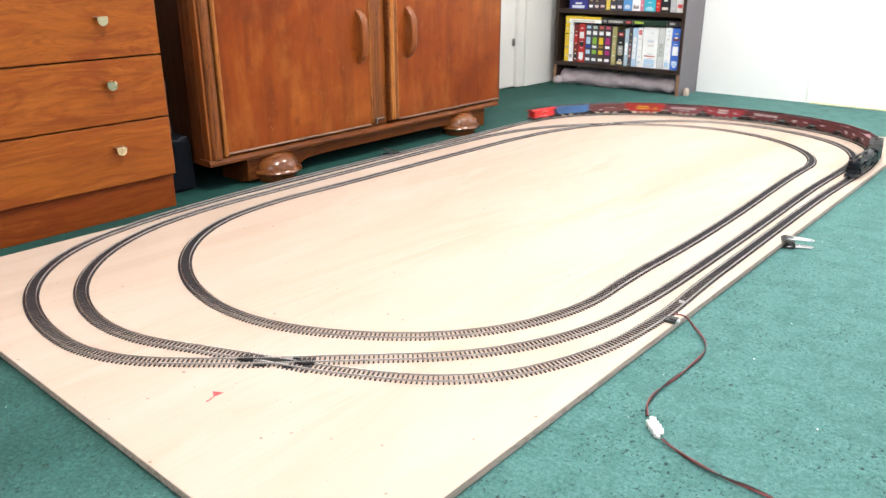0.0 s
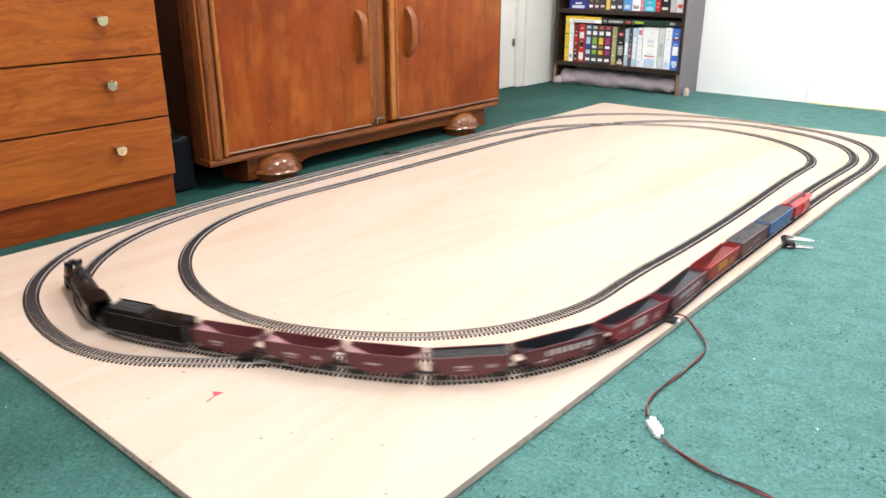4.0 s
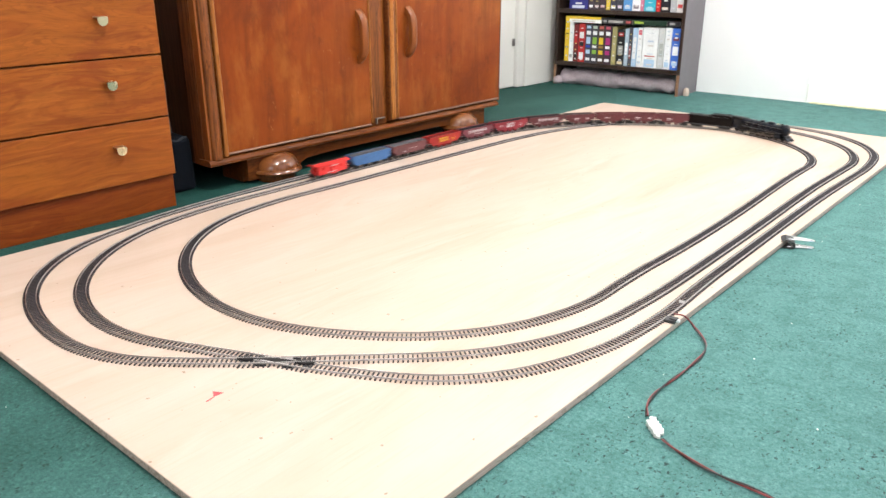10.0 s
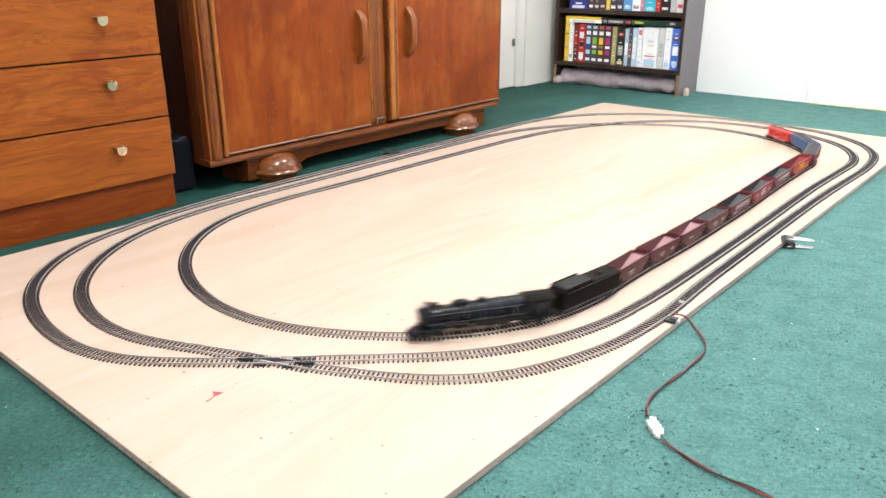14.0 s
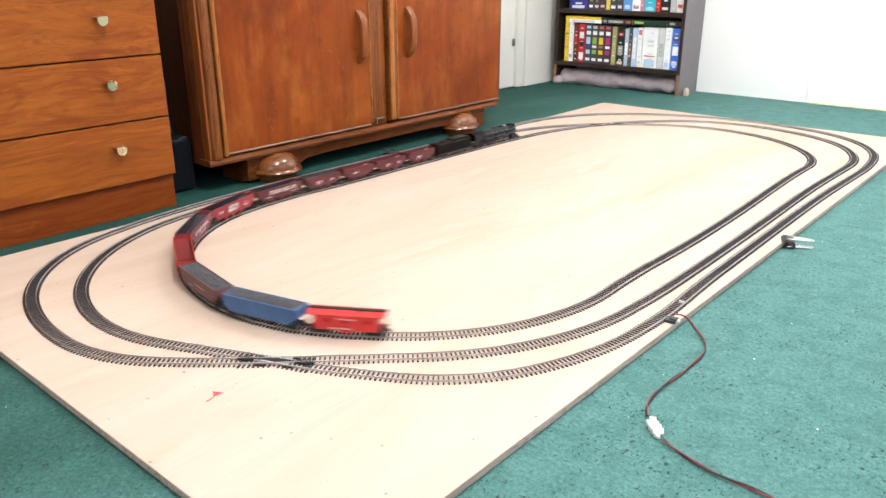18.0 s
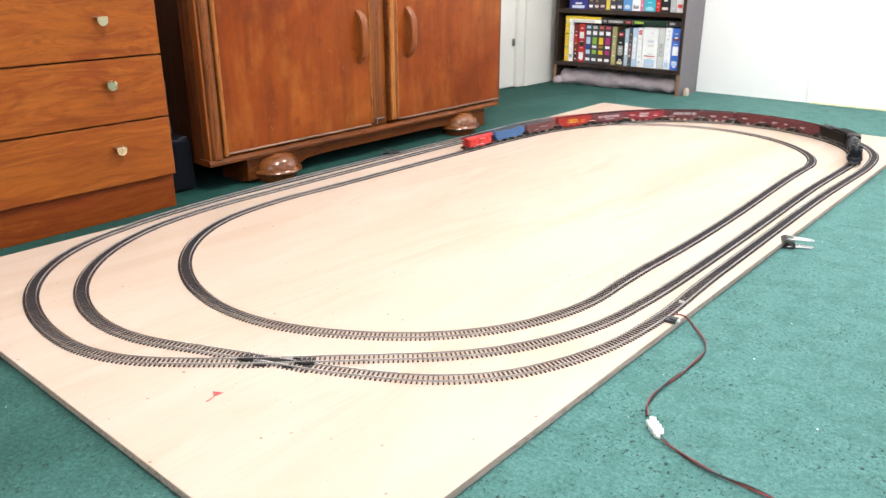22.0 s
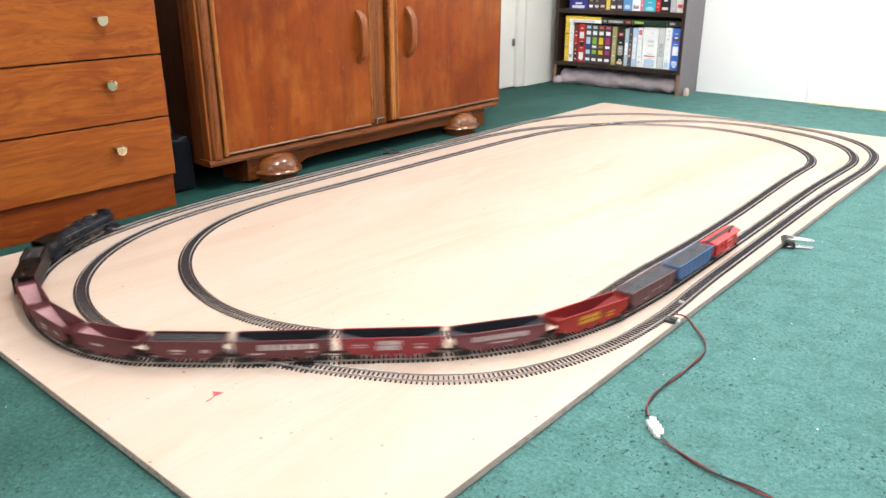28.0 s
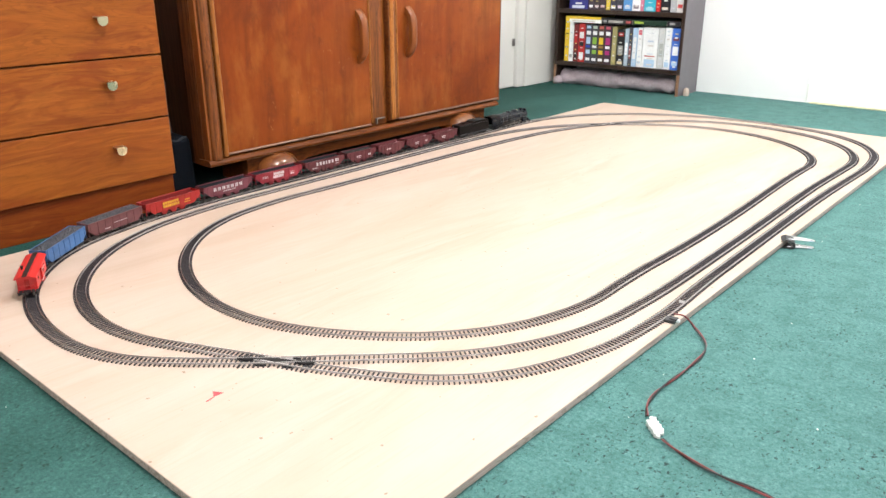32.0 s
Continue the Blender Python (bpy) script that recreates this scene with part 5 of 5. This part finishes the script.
def caboose(index):
    length = COUPLINGS[index + 1] - COUPLINGS[index]
    half, w = length / 2 - 0.0062, 0.0168
    th = thing("caboose", "scarlet bay-window caboose at the end of the model train", "railway car")
    bh = half - 0.012
    part("body", box(-bh, bh, -w, w, 0.0110, 0.0370, 0.0004), CAB_RED, th)
    ro = [(-w - 0.0015, 0.0368), (-w - 0.0015, 0.0382), (-0.008, 0.0420), (0.008, 0.0420), (w + 0.0015, 0.0382), (w + 0.0015, 0.0368)]
    roof = part("roof", prism(ro, -half, half, 0), CAB_RED, th)
    part("running_board", box(-half - 0.002, half + 0.002, -0.004, 0.004, 0.0424, 0.0436), UNDER_BLACK, roof, "black roof walk")
    part("chimney", lathe([(0.0018, 0), (0.0018, 0.006), (0.0026, 0.006), (0.0026, 0.008), (0, 0.008)], 10), UNDER_BLACK, roof, at=Matrix.Translation((-0.022, 0.010, 0.040)))
    for s in (-1, 1):
        bay = part("bay", box(-0.010, 0.010, min(s * w, s * (w + 0.0035)), max(s * w, s * (w + 0.0035)), 0.0085, 0.0366, 0.0006), CAB_RED, th)
        part("window", box(-0.005, 0.005, min(s * (w + 0.0034), s * (w + 0.0038)), max(s * (w + 0.0034), s * (w + 0.0038)), 0.026, 0.033), CAB_GLAZING, bay)
        for x in (-0.036, 0.030):
            if abs(x) < bh - 0.005:
                part("window", box(x - 0.0035, x + 0.0035, min(s * w, s * (w + 0.0004)), max(s * w, s * (w + 0.0004)), 0.0245, 0.0315), CAB_GLAZING, th)
        part("platform", box(min(s * bh, s * half), max(s * bh, s * half), -w, w, 0.0100, 0.0116, 0.0003), UNDER_BLACK, th)
        rail = bmesh.new()
        for yy in (-0.014, -0.007, 0.007, 0.014):
            rod((s * (half - 0.001), yy, 0.0116), (s * (half - 0.001), yy, 0.0235), 0.0004, 6, rail)
        rod((s * (half - 0.001), -0.014, 0.0235), (s * (half - 0.001), 0.014, 0.0235), 0.0004, 6, rail)
        part("railing", rail, CAB_RED, th)
        for t in (-1, 1):
            part("step", box(min(s * (half - 0.010), s * (half - 0.002)), max(s * (half - 0.010), s * (half - 0.002)), t * 0.0145 - 0.0022, t * 0.0145 + 0.0022, 0.0045, 0.0100, 0.0004), UNDER_BLACK, th)
        part("end_wall", box(min(s * bh, s * (bh + 0.0003)), max(s * bh, s * (bh + 0.0003)), -0.004, 0.004, 0.014, 0.032), CAB_GLAZING, th, "moulded end door")
    lettering(th, ((-0.017, 0.014, 0.0318, 0.0336), (-0.010, 0.028, 0.0150, 0.0172)), w + 0.0037, WHITE_INK)
    part("centre_sill", box(-half, half, -0.004, 0.004, 0.0080, 0.0110), UNDER_BLACK, th)
    add_truck(th, half - 0.021)
    add_truck(th, -half + 0.021)
    add_couplers(th, half)
    return th


def lengthen(th, along, up):
    """Brings a vehicle to its true length and height."""
    for c in th.children:
        c.matrix_basis = Matrix.Diagonal((along, 1.03, up, 1)) @ c.matrix_basis
    return th


def spoked(r, name):
    """A cast driving wheel with a raised rim, a recessed web and a hub, in the x-z plane."""
    prof = [(0.0, -0.0014), (r * 0.24, -0.0014), (r * 0.26, -0.0005), (r * 0.80, -0.0005), (r * 0.84, -0.0013), (r, -0.0013), (r, 0.0013), (r * 0.84, 0.0013), (r * 0.80, 0.0005), (r * 0.26, 0.0005), (r * 0.24, 0.0014), (0.0, 0.0014)]
    return mesh_of(name, lathe(prof, 26, m=Matrix.Rotation(math.pi / 2, 4, "X")), UNDER_BLACK, True)


def steam_engine():
    th = thing("steam_locomotive", "black steam locomotive of a model freight train", "locomotive")
    # local x: the coupling midpoint is 0, the front is at +0.12
    X = Matrix.Rotation(math.pi / 2, 4, "Y")
    z = 0.0325
    prof = [(0.0, 0.0), (0.0150, 0.0), (0.0160, 0.0015), (0.0160, 0.030), (0.0166, 0.0305), (0.0166, 0.032), (0.0162, 0.0325), (0.0172, 0.080), (0.0178, 0.0805), (0.0178, 0.082), (0.0174, 0.0825), (0.0182, 0.167), (0.0, 0.167)]
    # the lathe runs towards -x from the smokebox front
    front = 0.098
    back = Matrix.Translation((front, 0, z)) @ Matrix.Rotation(-math.pi / 2, 4, "Y")
    boiler = part("boiler", lathe(prof, 28, m=back), ENGINE_BLACK, th, smooth=True)
    for xb in (0.030, 0.004, -0.022):
        part("boiler_band", lathe([(0.0174, 0), (0.0180, 0.0003), (0.0180, 0.0012), (0.0174, 0.0015)], 28, m=Matrix.Translation((xb, 0, z)) @ X), ENGINE_GREY, boiler, smooth=True)
    part("smokebox_door", lathe([(0.0142, 0), (0.0135, 0.0018), (0.0100, 0.0032), (0.0045, 0.0040), (0.0, 0.0042)], 24, m=Matrix.Translation((front, 0, z)) @ X), ENGINE_BLACK, th, smooth=True)
    part("headlight", lathe([(0.0, -0.004), (0.0036, -0.004), (0.0040, 0.004), (0.0034, 0.0046), (0.0, 0.0040)], 14, m=Matrix.Translation((front + 0.001, 0, z + 0.0118)) @ X), ENGINE_GREY, th, smooth=True)
    part("number_board", box(front - 0.002, front + 0.002, -0.0055, 0.0055, z + 0.0158, z + 0.0190, 0.0004), ENGINE_GREY, th)
    part("chimney", lathe([(0.0060, 0), (0.0052, 0.002), (0.0050, 0.0058), (0.0056, 0.0062), (0.0056, 0.0074), (0.0040, 0.0074), (0.0036, 0.002)], 16, m=Matrix.Translation((0.077, 0, z + 0.0145))), ENGINE_BLACK, th, smooth=True)
    part("feedwater_heater", lathe([(0.0, -0.015), (0.0038, -0.015), (0.0044, -0.013), (0.0044, 0.013), (0.0038, 0.015), (0.0, 0.015)], 14, m=Matrix.Translation((0.086, 0, z + 0.0162)) @ Matrix.Rotation(math.pi / 2, 4, "X")), ENGINE_BLACK, th, smooth=True)
    part("sand_dome", lathe([(0.0090, 0), (0.0088, 0.003), (0.0070, 0.0066), (0.0035, 0.0080), (0.0, 0.0083)], 18, m=Matrix.Translation((0.036, 0, z + 0.0150)) @ Matrix.Diagonal((1.7, 1, 1, 1))), ENGINE_BLACK, th, smooth=True)
    part("steam_dome", lathe([(0.0080, 0), (0.0080, 0.003), (0.0062, 0.0058), (0.0, 0.0070)], 18, m=Matrix.Translation((0.002, 0, z + 0.0158))), ENGINE_BLACK, th, smooth=True)
    part("bell", lathe([(0.0030, 0), (0.0026, 0.002), (0.0014, 0.004), (0, 0.0045)], 12, m=Matrix.Translation((0.058, 0.004, z + 0.0165))), BRASS, th, smooth=True)
    part("safety_valve", lathe([(0.0018, 0), (0.0018, 0.004), (0.0010, 0.005), (0, 0.005)], 8, m=Matrix.Translation((-0.024, 0, z + 0.0170))), ROD_STEEL, th)
    # firebox and cab
    part("firebox", box(-0.066, -0.040, -0.0178, 0.0178, 0.014, z + 0.006, 0.003, seg=2), ENGINE_BLACK, th, smooth=True)
    roof = [(-0.0192, 0.0450), (-0.0192, 0.0462), (-0.014, 0.0498), (-0.006, 0.0514), (0.006, 0.0514), (0.014, 0.0498), (0.0192, 0.0462), (0.0192, 0.0450), (0.014, 0.0486), (0.006, 0.0502), (-0.006, 0.0502), (-0.014, 0.0486)]
    cabin = part("cab", box(-0.078, -0.066, -0.0186, 0.0186, 0.0165, 0.0462, 0.0005), ENGINE_BLACK, th)
    part("cab_roof", prism(roof, -0.112, -0.062, 0), TENDER_BLACK, cabin)
    for s in (-1, 1):
        part("cab_side", box(-0.106, -0.0775, min(s * 0.0186, s * 0.0176), max(s * 0.0186, s * 0.0176), 0.0150, 0.0456, 0.0003), ENGINE_BLACK, cabin)
        part("cab_window", box(-0.099, -0.084, min(s * 0.0186, s * 0.0189), max(s * 0.0186, s * 0.0189), 0.0320, 0.0420), GLASS_DARK, cabin)
        part("running_board", box(-0.062, 0.092, min(s * 0.0130, s * 0.0192), max(s * 0.0130, s * 0.0192), 0.0262, 0.0272, 0.0002), ENGINE_BLACK, th)
        part("running_board_edge", box(-0.062, 0.092, min(s * 0.0192, s * 0.0195), max(s * 0.0192, s * 0.0195), 0.0258, 0.0276), ENGINE_GREY, th, "worn pale running board edge")
        part("handrail", rod((-0.055, s * 0.0176, z + 0.0085), (0.086, s * 0.0166, z + 0.0085), 0.0004, 6), ROD_STEEL, th)
        part("air_tank", lathe([(0, 0), (0.0035, 0.001), (0.0038, 0.003), (0.0038, 0.034), (0.0035, 0.036), (0, 0.037)], 12, m=Matrix.Translation((-0.006, s * 0.0150, 0.0222)) @ X), ENGINE_BLACK, th, smooth=True)
        part("air_pump", lathe([(0.0035, 0), (0.0035, 0.010), (0.0028, 0.011), (0, 0.011)], 10, m=Matrix.Translation((0.048, s * 0.0165, 0.0275))), ENGINE_BLACK, th, smooth=True)
        cyl = part("cylinder", lathe([(0, 0), (0.0058, 0), (0.0062, 0.001), (0.0062, 0.022), (0.0058, 0.023), (0, 0.023)], 16, m=Matrix.Translation((0.066, s * 0.0150, 0.0130)) @ X), ENGINE_BLACK, th, smooth=True)
        part("valve_chest", box(0.067, 0.088, s * 0.0150 - 0.0042, s * 0.0150 + 0.0042, 0.0175, 0.0245, 0.001), ENGINE_BLACK, cyl)
        part("main_rod", box(-0.002, 0.066, s * 0.0136 - 0.0004, s * 0.0136 + 0.0004, 0.0095, 0.0115, 0.0002), ROD_STEEL, th)
        part("side_rod", box(-0.031, 0.045, s * 0.0126 - 0.0004, s * 0.0126 + 0.0004, 0.0072, 0.0090, 0.0002), ROD_STEEL, th)
        part("cross_head", box(0.050, 0.060, s * 0.0140 - 0.0012, s * 0.0140 + 0.0012, 0.0105, 0.0150, 0.0003), ROD_STEEL, th)
        part("pilot_step", box(0.100, 0.110, min(s * 0.010, s * 0.016), max(s * 0.010, s * 0.016), 0.006, 0.0075), ENGINE_BLACK, th)
    for s in (-1, 1):
        pipe = [(-0.050, s * 0.0186, 0.0300), (-0.030, s * 0.0186, 0.0296), (0.000, s * 0.0182, 0.0300), (0.026, s * 0.0182, 0.0294), (0.052, s * 0.0176, 0.0300), (0.074, s * 0.0172, 0.0280), (0.078, s * 0.0170, 0.0240)]
        part("steam_pipe", sweep(pipe, circle(0.0008, 6)), ENGINE_BLACK, th, smooth=True)
        part("injector_pipe", rod((-0.046, s * 0.0178, 0.0400), (-0.046, s * 0.0188, 0.0275), 0.0008, 6), ROD_STEEL, th)
        part("sand_pipe", rod((0.030, s * 0.0100, 0.0482), (0.024, s * 0.0186, 0.0275), 0.0006, 6), ENGINE_BLACK, th)
        part("sand_pipe", rod((0.042, s * 0.0100, 0.0482), (0.046, s * 0.0184, 0.0275), 0.0006, 6), ENGINE_BLACK, th)
        part("valve_rod", box(0.020, 0.067, s * 0.0150 - 0.0004, s * 0.0150 + 0.0004, 0.0196, 0.0206), ROD_STEEL, th)
        part("expansion_link", box(0.018, 0.024, s * 0.0150 - 0.0006, s * 0.0150 + 0.0006, 0.0130, 0.0235, 0.0004), ROD_STEEL, th)
        part("cab_step", box(-0.094, -0.084, s * 0.0170 - 0.0010, s * 0.0170 + 0.0010, 0.0065, 0.0150), ENGINE_BLACK, th)
    # frame, wheels, pilot
    part("main_frame", box(-0.105, 0.104, -0.0055, 0.0055, 0.0085, 0.0180, 0.0005), UNDER_BLACK, th)
    driver = spoked(0.0112, "driving_wheel")
    small = spoked(0.0062, "carrying_wheel")
    for x in (-0.030, -0.006, 0.018, 0.042):
        for s in (-1, 1):
            part("driving_wheel", driver, None, th, at=Matrix.Translation((x, s * 0.0086, 0.0113)))
        part("axle", rod((x, -0.0086, 0.0113), (x, 0.0086, 0.0113), 0.0014, 8), UNDER_BLACK, th)
    for x in (0.068, 0.092, -0.066, -0.088):
        for s in (-1, 1):
            part("carrying_wheel", small, None, th, at=Matrix.Translation((x, s * 0.0086, 0.0063)))
        part("axle", rod((x, -0.0086, 0.0063), (x, 0.0086, 0.0063), 0.0010, 8), UNDER_BLACK, th)
    part("trailing_frame", box(-0.098, -0.056, -0.0115, 0.0115, 0.0060, 0.0105, 0.0008), UNDER_BLACK, th)
    pil = bmesh.new()
    prism([(0.100, 0.0150), (0.112, 0.0115), (0.118, 0.0040), (0.116, 0.0032), (0.104, 0.0050), (0.100, 0.0080)], -0.0145, 0.0145, 1, pil)
    part("pilot", pil, ENGINE_BLACK, th)
    part("buffer_beam", box(0.097, 0.103, -0.0170, 0.0170, 0.0125, 0.0172, 0.0006), ENGINE_BLACK, th)
    part("smokebox_deck", box(0.090, 0.102, -0.0150, 0.0150, 0.0172, 0.0186, 0.0003), ENGINE_BLACK, th)
    part("smokebox_saddle", box(0.066, 0.090, -0.0090, 0.0090, 0.0140, 0.0220, 0.001), ENGINE_BLACK, th)
    part("coupler", COUPLER, None, th, at=Matrix.Translation((0.114, 0, 0.0095)))
    return lengthen(th, 1.09, 1.04)


def tender():
    th = thing("tender", "black coal tender behind the steam locomotive", "tender")
    half, w = 0.168 / 2 - 0.005, 0.0180
    body = [(-half, 0.0120), (half - 0.002, 0.0120), (half - 0.002, 0.0420), (half - 0.010, 0.0480), (0.000, 0.0480), (-0.008, 0.0440), (-half, 0.0440)]
    part("body", prism(body, -w, w, 1, bevel=0.0008), TENDER_BLACK, th)
    bm = bmesh.new()
    n, m = 20, 10
    rng = random.Random(3)
    grid = [[bm.verts.new((0.004 + 0.062 * i / n, -w * 0.82 + 2 * w * 0.82 * j / m, 0.0476 + 0.0042 * math.sin(math.pi * i / n) * math.sin(math.pi * j / m) + rng.uniform(0, 0.0016))) for j in range(m + 1)] for i in range(n + 1)]
    for i in range(n):
        for j in range(m):
            bm.faces.new((grid[i][j], grid[i + 1][j], grid[i + 1][j + 1], grid[i][j + 1]))
    part("coal_load", bm, COAL, th, "heap of black coal")
    for s in (-1, 1):
        part("bunker_rim", box(0.002, half - 0.010, min(s * w, s * (w - 0.0012)), max(s * w, s * (w - 0.0012)), 0.0475, 0.0500, 0.0003), TENDER_BLACK, th)
        part("side_sill", box(-half, half, min(s * w, s * (w + 0.0008)), max(s * w, s * (w + 0.0008)), 0.0115, 0.0138), ENGINE_GREY, th)
        part("handrail", rod((-half + 0.004, s * (w + 0.0010), 0.0420), (half - 0.012, s * (w + 0.0010), 0.0420), 0.0004, 6), ENGINE_GREY, th)
    part("water_hatch", lathe([(0.006, 0), (0.006, 0.0022), (0.005, 0.0028), (0, 0.0028)], 16, m=Matrix.Translation((-0.040, 0, 0.0436))), TENDER_BLACK, th, smooth=True)
    part("rear_ladder", box(-half - 0.0006, -half, 0.008, 0.013, 0.014, 0.042), ENGINE_GREY, th)
    part("back_lamp", lathe([(0, -0.003), (0.0026, -0.003), (0.0028, 0.002), (0, 0.0024)], 12, m=Matrix.Translation((-half + 0.004, 0, 0.0466)) @ Matrix.Rotation(-math.pi / 2, 4, "Y")), ENGINE_GREY, th, smooth=True)
    part("underframe", box(-half, half, -0.013, 0.013, 0.0085, 0.0120, 0.0004), UNDER_BLACK, th)
    frame6 = side_frame_mesh(0.0170)
    for x in (half - 0.030, -half + 0.030):
        tr = part("truck", BOLSTER, None, th, at=Matrix.Translation((x, 0, 0)))
        for s in (-1, 1):
            part("side_frame", frame6, None, tr, at=Matrix.Translation((0, s * 0.0118, 0)))
            for a in (-0.0155, 0.0, 0.0155):
                part("wheel", WHEEL, None, tr, at=Matrix.Translation((a, s * 0.0083, 0.0051)) @ Matrix.Rotation(-s * math.pi / 2, 4, "X"))
    add_couplers(th, half + 0.001)
    return lengthen(th, 1.03, 1.06)


SMALL_MARKS = ((-0.034, -0.024, 0.022, 0.0275), (0.004, 0.024, 0.0235, 0.0270), (0.006, 0.022, 0.0195, 0.0212))
TRAIN = [
    steam_engine(),
    tender(),
    hopper_car(2, MAROON, MAROON_LIT, MAROON, "empty maroon two-bay hopper car behind the tender", bars=SMALL_MARKS[1:]),
    hopper_car(3, MAROON, MAROON_LIT, MAROON, "empty maroon two-bay hopper car with small white marks", bars=SMALL_MARKS),
    hopper_car(4, MAROON, MAROON_LIT, MAROON, "empty maroon two-bay hopper car with highlights painted on its slopes", bars=SMALL_MARKS[1:2]),
    hopper_car(5, MAROON, SLATE, DARK_INSIDE, "maroon two-bay hopper car loaded with coal", bars=SMALL_MARKS, load=0.0375),
    hopper_car(6, MAROON, SLATE, DARK_INSIDE, "maroon hopper car with wide white lettering bars", bars=((-0.050, -0.036, 0.026, 0.0345), (-0.030, -0.021, 0.025, 0.0345), (-0.018, -0.009, 0.025, 0.0345), (-0.006, 0.000, 0.025, 0.0345), (0.003, 0.012, 0.025, 0.0345), (0.015, 0.024, 0.025, 0.0345), (0.027, 0.036, 0.025, 0.0345), (-0.050, -0.036, 0.020, 0.0215), (0.030, 0.050, 0.018, 0.0205)), ribs=9, bays=3),
    hopper_car(7, MAROON_RED, SLATE, DARK_INSIDE, "red-maroon hopper car with a white lettering block", bars=((-0.014, 0.022, 0.0290, 0.0355), (-0.012, 0.024, 0.0200, 0.0275), (-0.052, -0.034, 0.0285, 0.0295), (-0.050, -0.036, 0.0215, 0.0250), (0.040, 0.060, 0.0285, 0.0300), (0.040, 0.060, 0.0250, 0.0262)), ribs=9, bays=3),
    hopper_car(8, PLUM, SLATE, DARK_INSIDE, "plum hopper car with a long white lettering row", bars=tuple((-0.042 + 0.0135 * k, -0.0325 + 0.0135 * k, 0.0255, 0.0340) for k in range(7)) + ((-0.020, 0.020, 0.0195, 0.0215),), ribs=9, bays=3),
    hopper_car(9, BRIGHT_RED, RED_INSIDE, RED_INSIDE, "bright red hopper car with yellow lettering bars", bars=((-0.012, 0.034, 0.0285, 0.0345), (-0.014, 0.034, 0.0205, 0.0268), (-0.046, -0.030, 0.0255, 0.0280), (-0.046, -0.028, 0.0200, 0.0225)), ink=YELLOW_INK, ribs=9, bays=3),
    loaded_hopper(10, BROWN, "brown hopper car heaped with dark grey stone", ((-0.030, 0.010, 0.0255, 0.0268), (0.020, 0.036, 0.0180, 0.0200))),
    loaded_hopper(11, BLUE_PAINT, "blue hopper car heaped with dark grey stone"),
    caboose(12),
]

# ---- movement ----
# Seconds, and how far the engine's front has come.
RUN = ((0, 0.311), (1, 0.912), (2, 1.512), (3, 2.178), (6, 3.922), (7, 4.434), (8, 4.87), (9, 5.263), (10, 5.705), (11, 6.138), (12, 6.622), (13, 7.165), (14, 7.7), (17, 9.282), (18, 9.815), (19, 10.331), (20, 10.786), (21, 11.208), (22, 11.621), (23, 12.043), (24, 12.541), (25, 13.06), (28, 14.628), (29, 15.131), (30, 15.605), (31, 16.047), (31.6, 16.268), (31.8, 16.294), (32, 16.298))
# Distance run against distance along the drawn line: the far bends run a little longer than drawn.
_far = np.clip((LINE[:, 2] - 2.1) / 0.2, 0, 1)
_far = 1 / (1 - 0.08 * _far * _far * (3 - 2 * _far))
RUN_CUM = np.concatenate(([0.0], np.cumsum(np.diff(LINE[:, 0]) * (_far[1:] + _far[:-1]) / 2)))
RUN_LAP = float(RUN_CUM[-1])


def milepost(r):
    laps, r = divmod(r, RUN_LAP)
    return laps * LINE_LENGTH + float(np.interp(r, RUN_CUM, LINE[:, 0]))


def run_at(t):
    """Distance run at t, gliding through the rows."""
    n = len(RUN)
    i = max(k for k in range(n - 1) if RUN[k][0] <= t + 1e-9)

    def slope(k):
        a, b = max(0, k - 1), min(n - 1, k + 1)
        if k == n - 1:
            return 0.0
        return (RUN[b][1] - RUN[a][1]) / (RUN[b][0] - RUN[a][0])

    (t0, s0), (t1, s1) = RUN[i], RUN[i + 1]
    d = t1 - t0
    u = (t - t0) / d
    return (2 * u ** 3 - 3 * u ** 2 + 1) * s0 + (u ** 3 - 2 * u ** 2 + u) * d * slope(i) + (3 * u ** 2 - 2 * u ** 3) * s1 + (u ** 3 - u ** 2) * d * slope(i + 1)


def motions():
    for k, car in enumerate(TRAIN):
        f, r = COUPLINGS[k], COUPLINGS[k + 1]
        rows = []
        for step in range(0, 161):
            t = step * 0.2
            s = run_at(t)
            ax, ay, _ = on_line(milepost(s - f - 0.24 * (r - f)))
            bx, by, _ = on_line(milepost(s - r + 0.24 * (r - f)))
            turn = math.degrees(math.atan2(ay - by, ax - bx))
            rows.append((t, pose((ax + bx) / 2, (ay + by) / 2, RAIL_TOP + 0.0001, 0, 0, turn)))
        walk(car, rows)


motions()
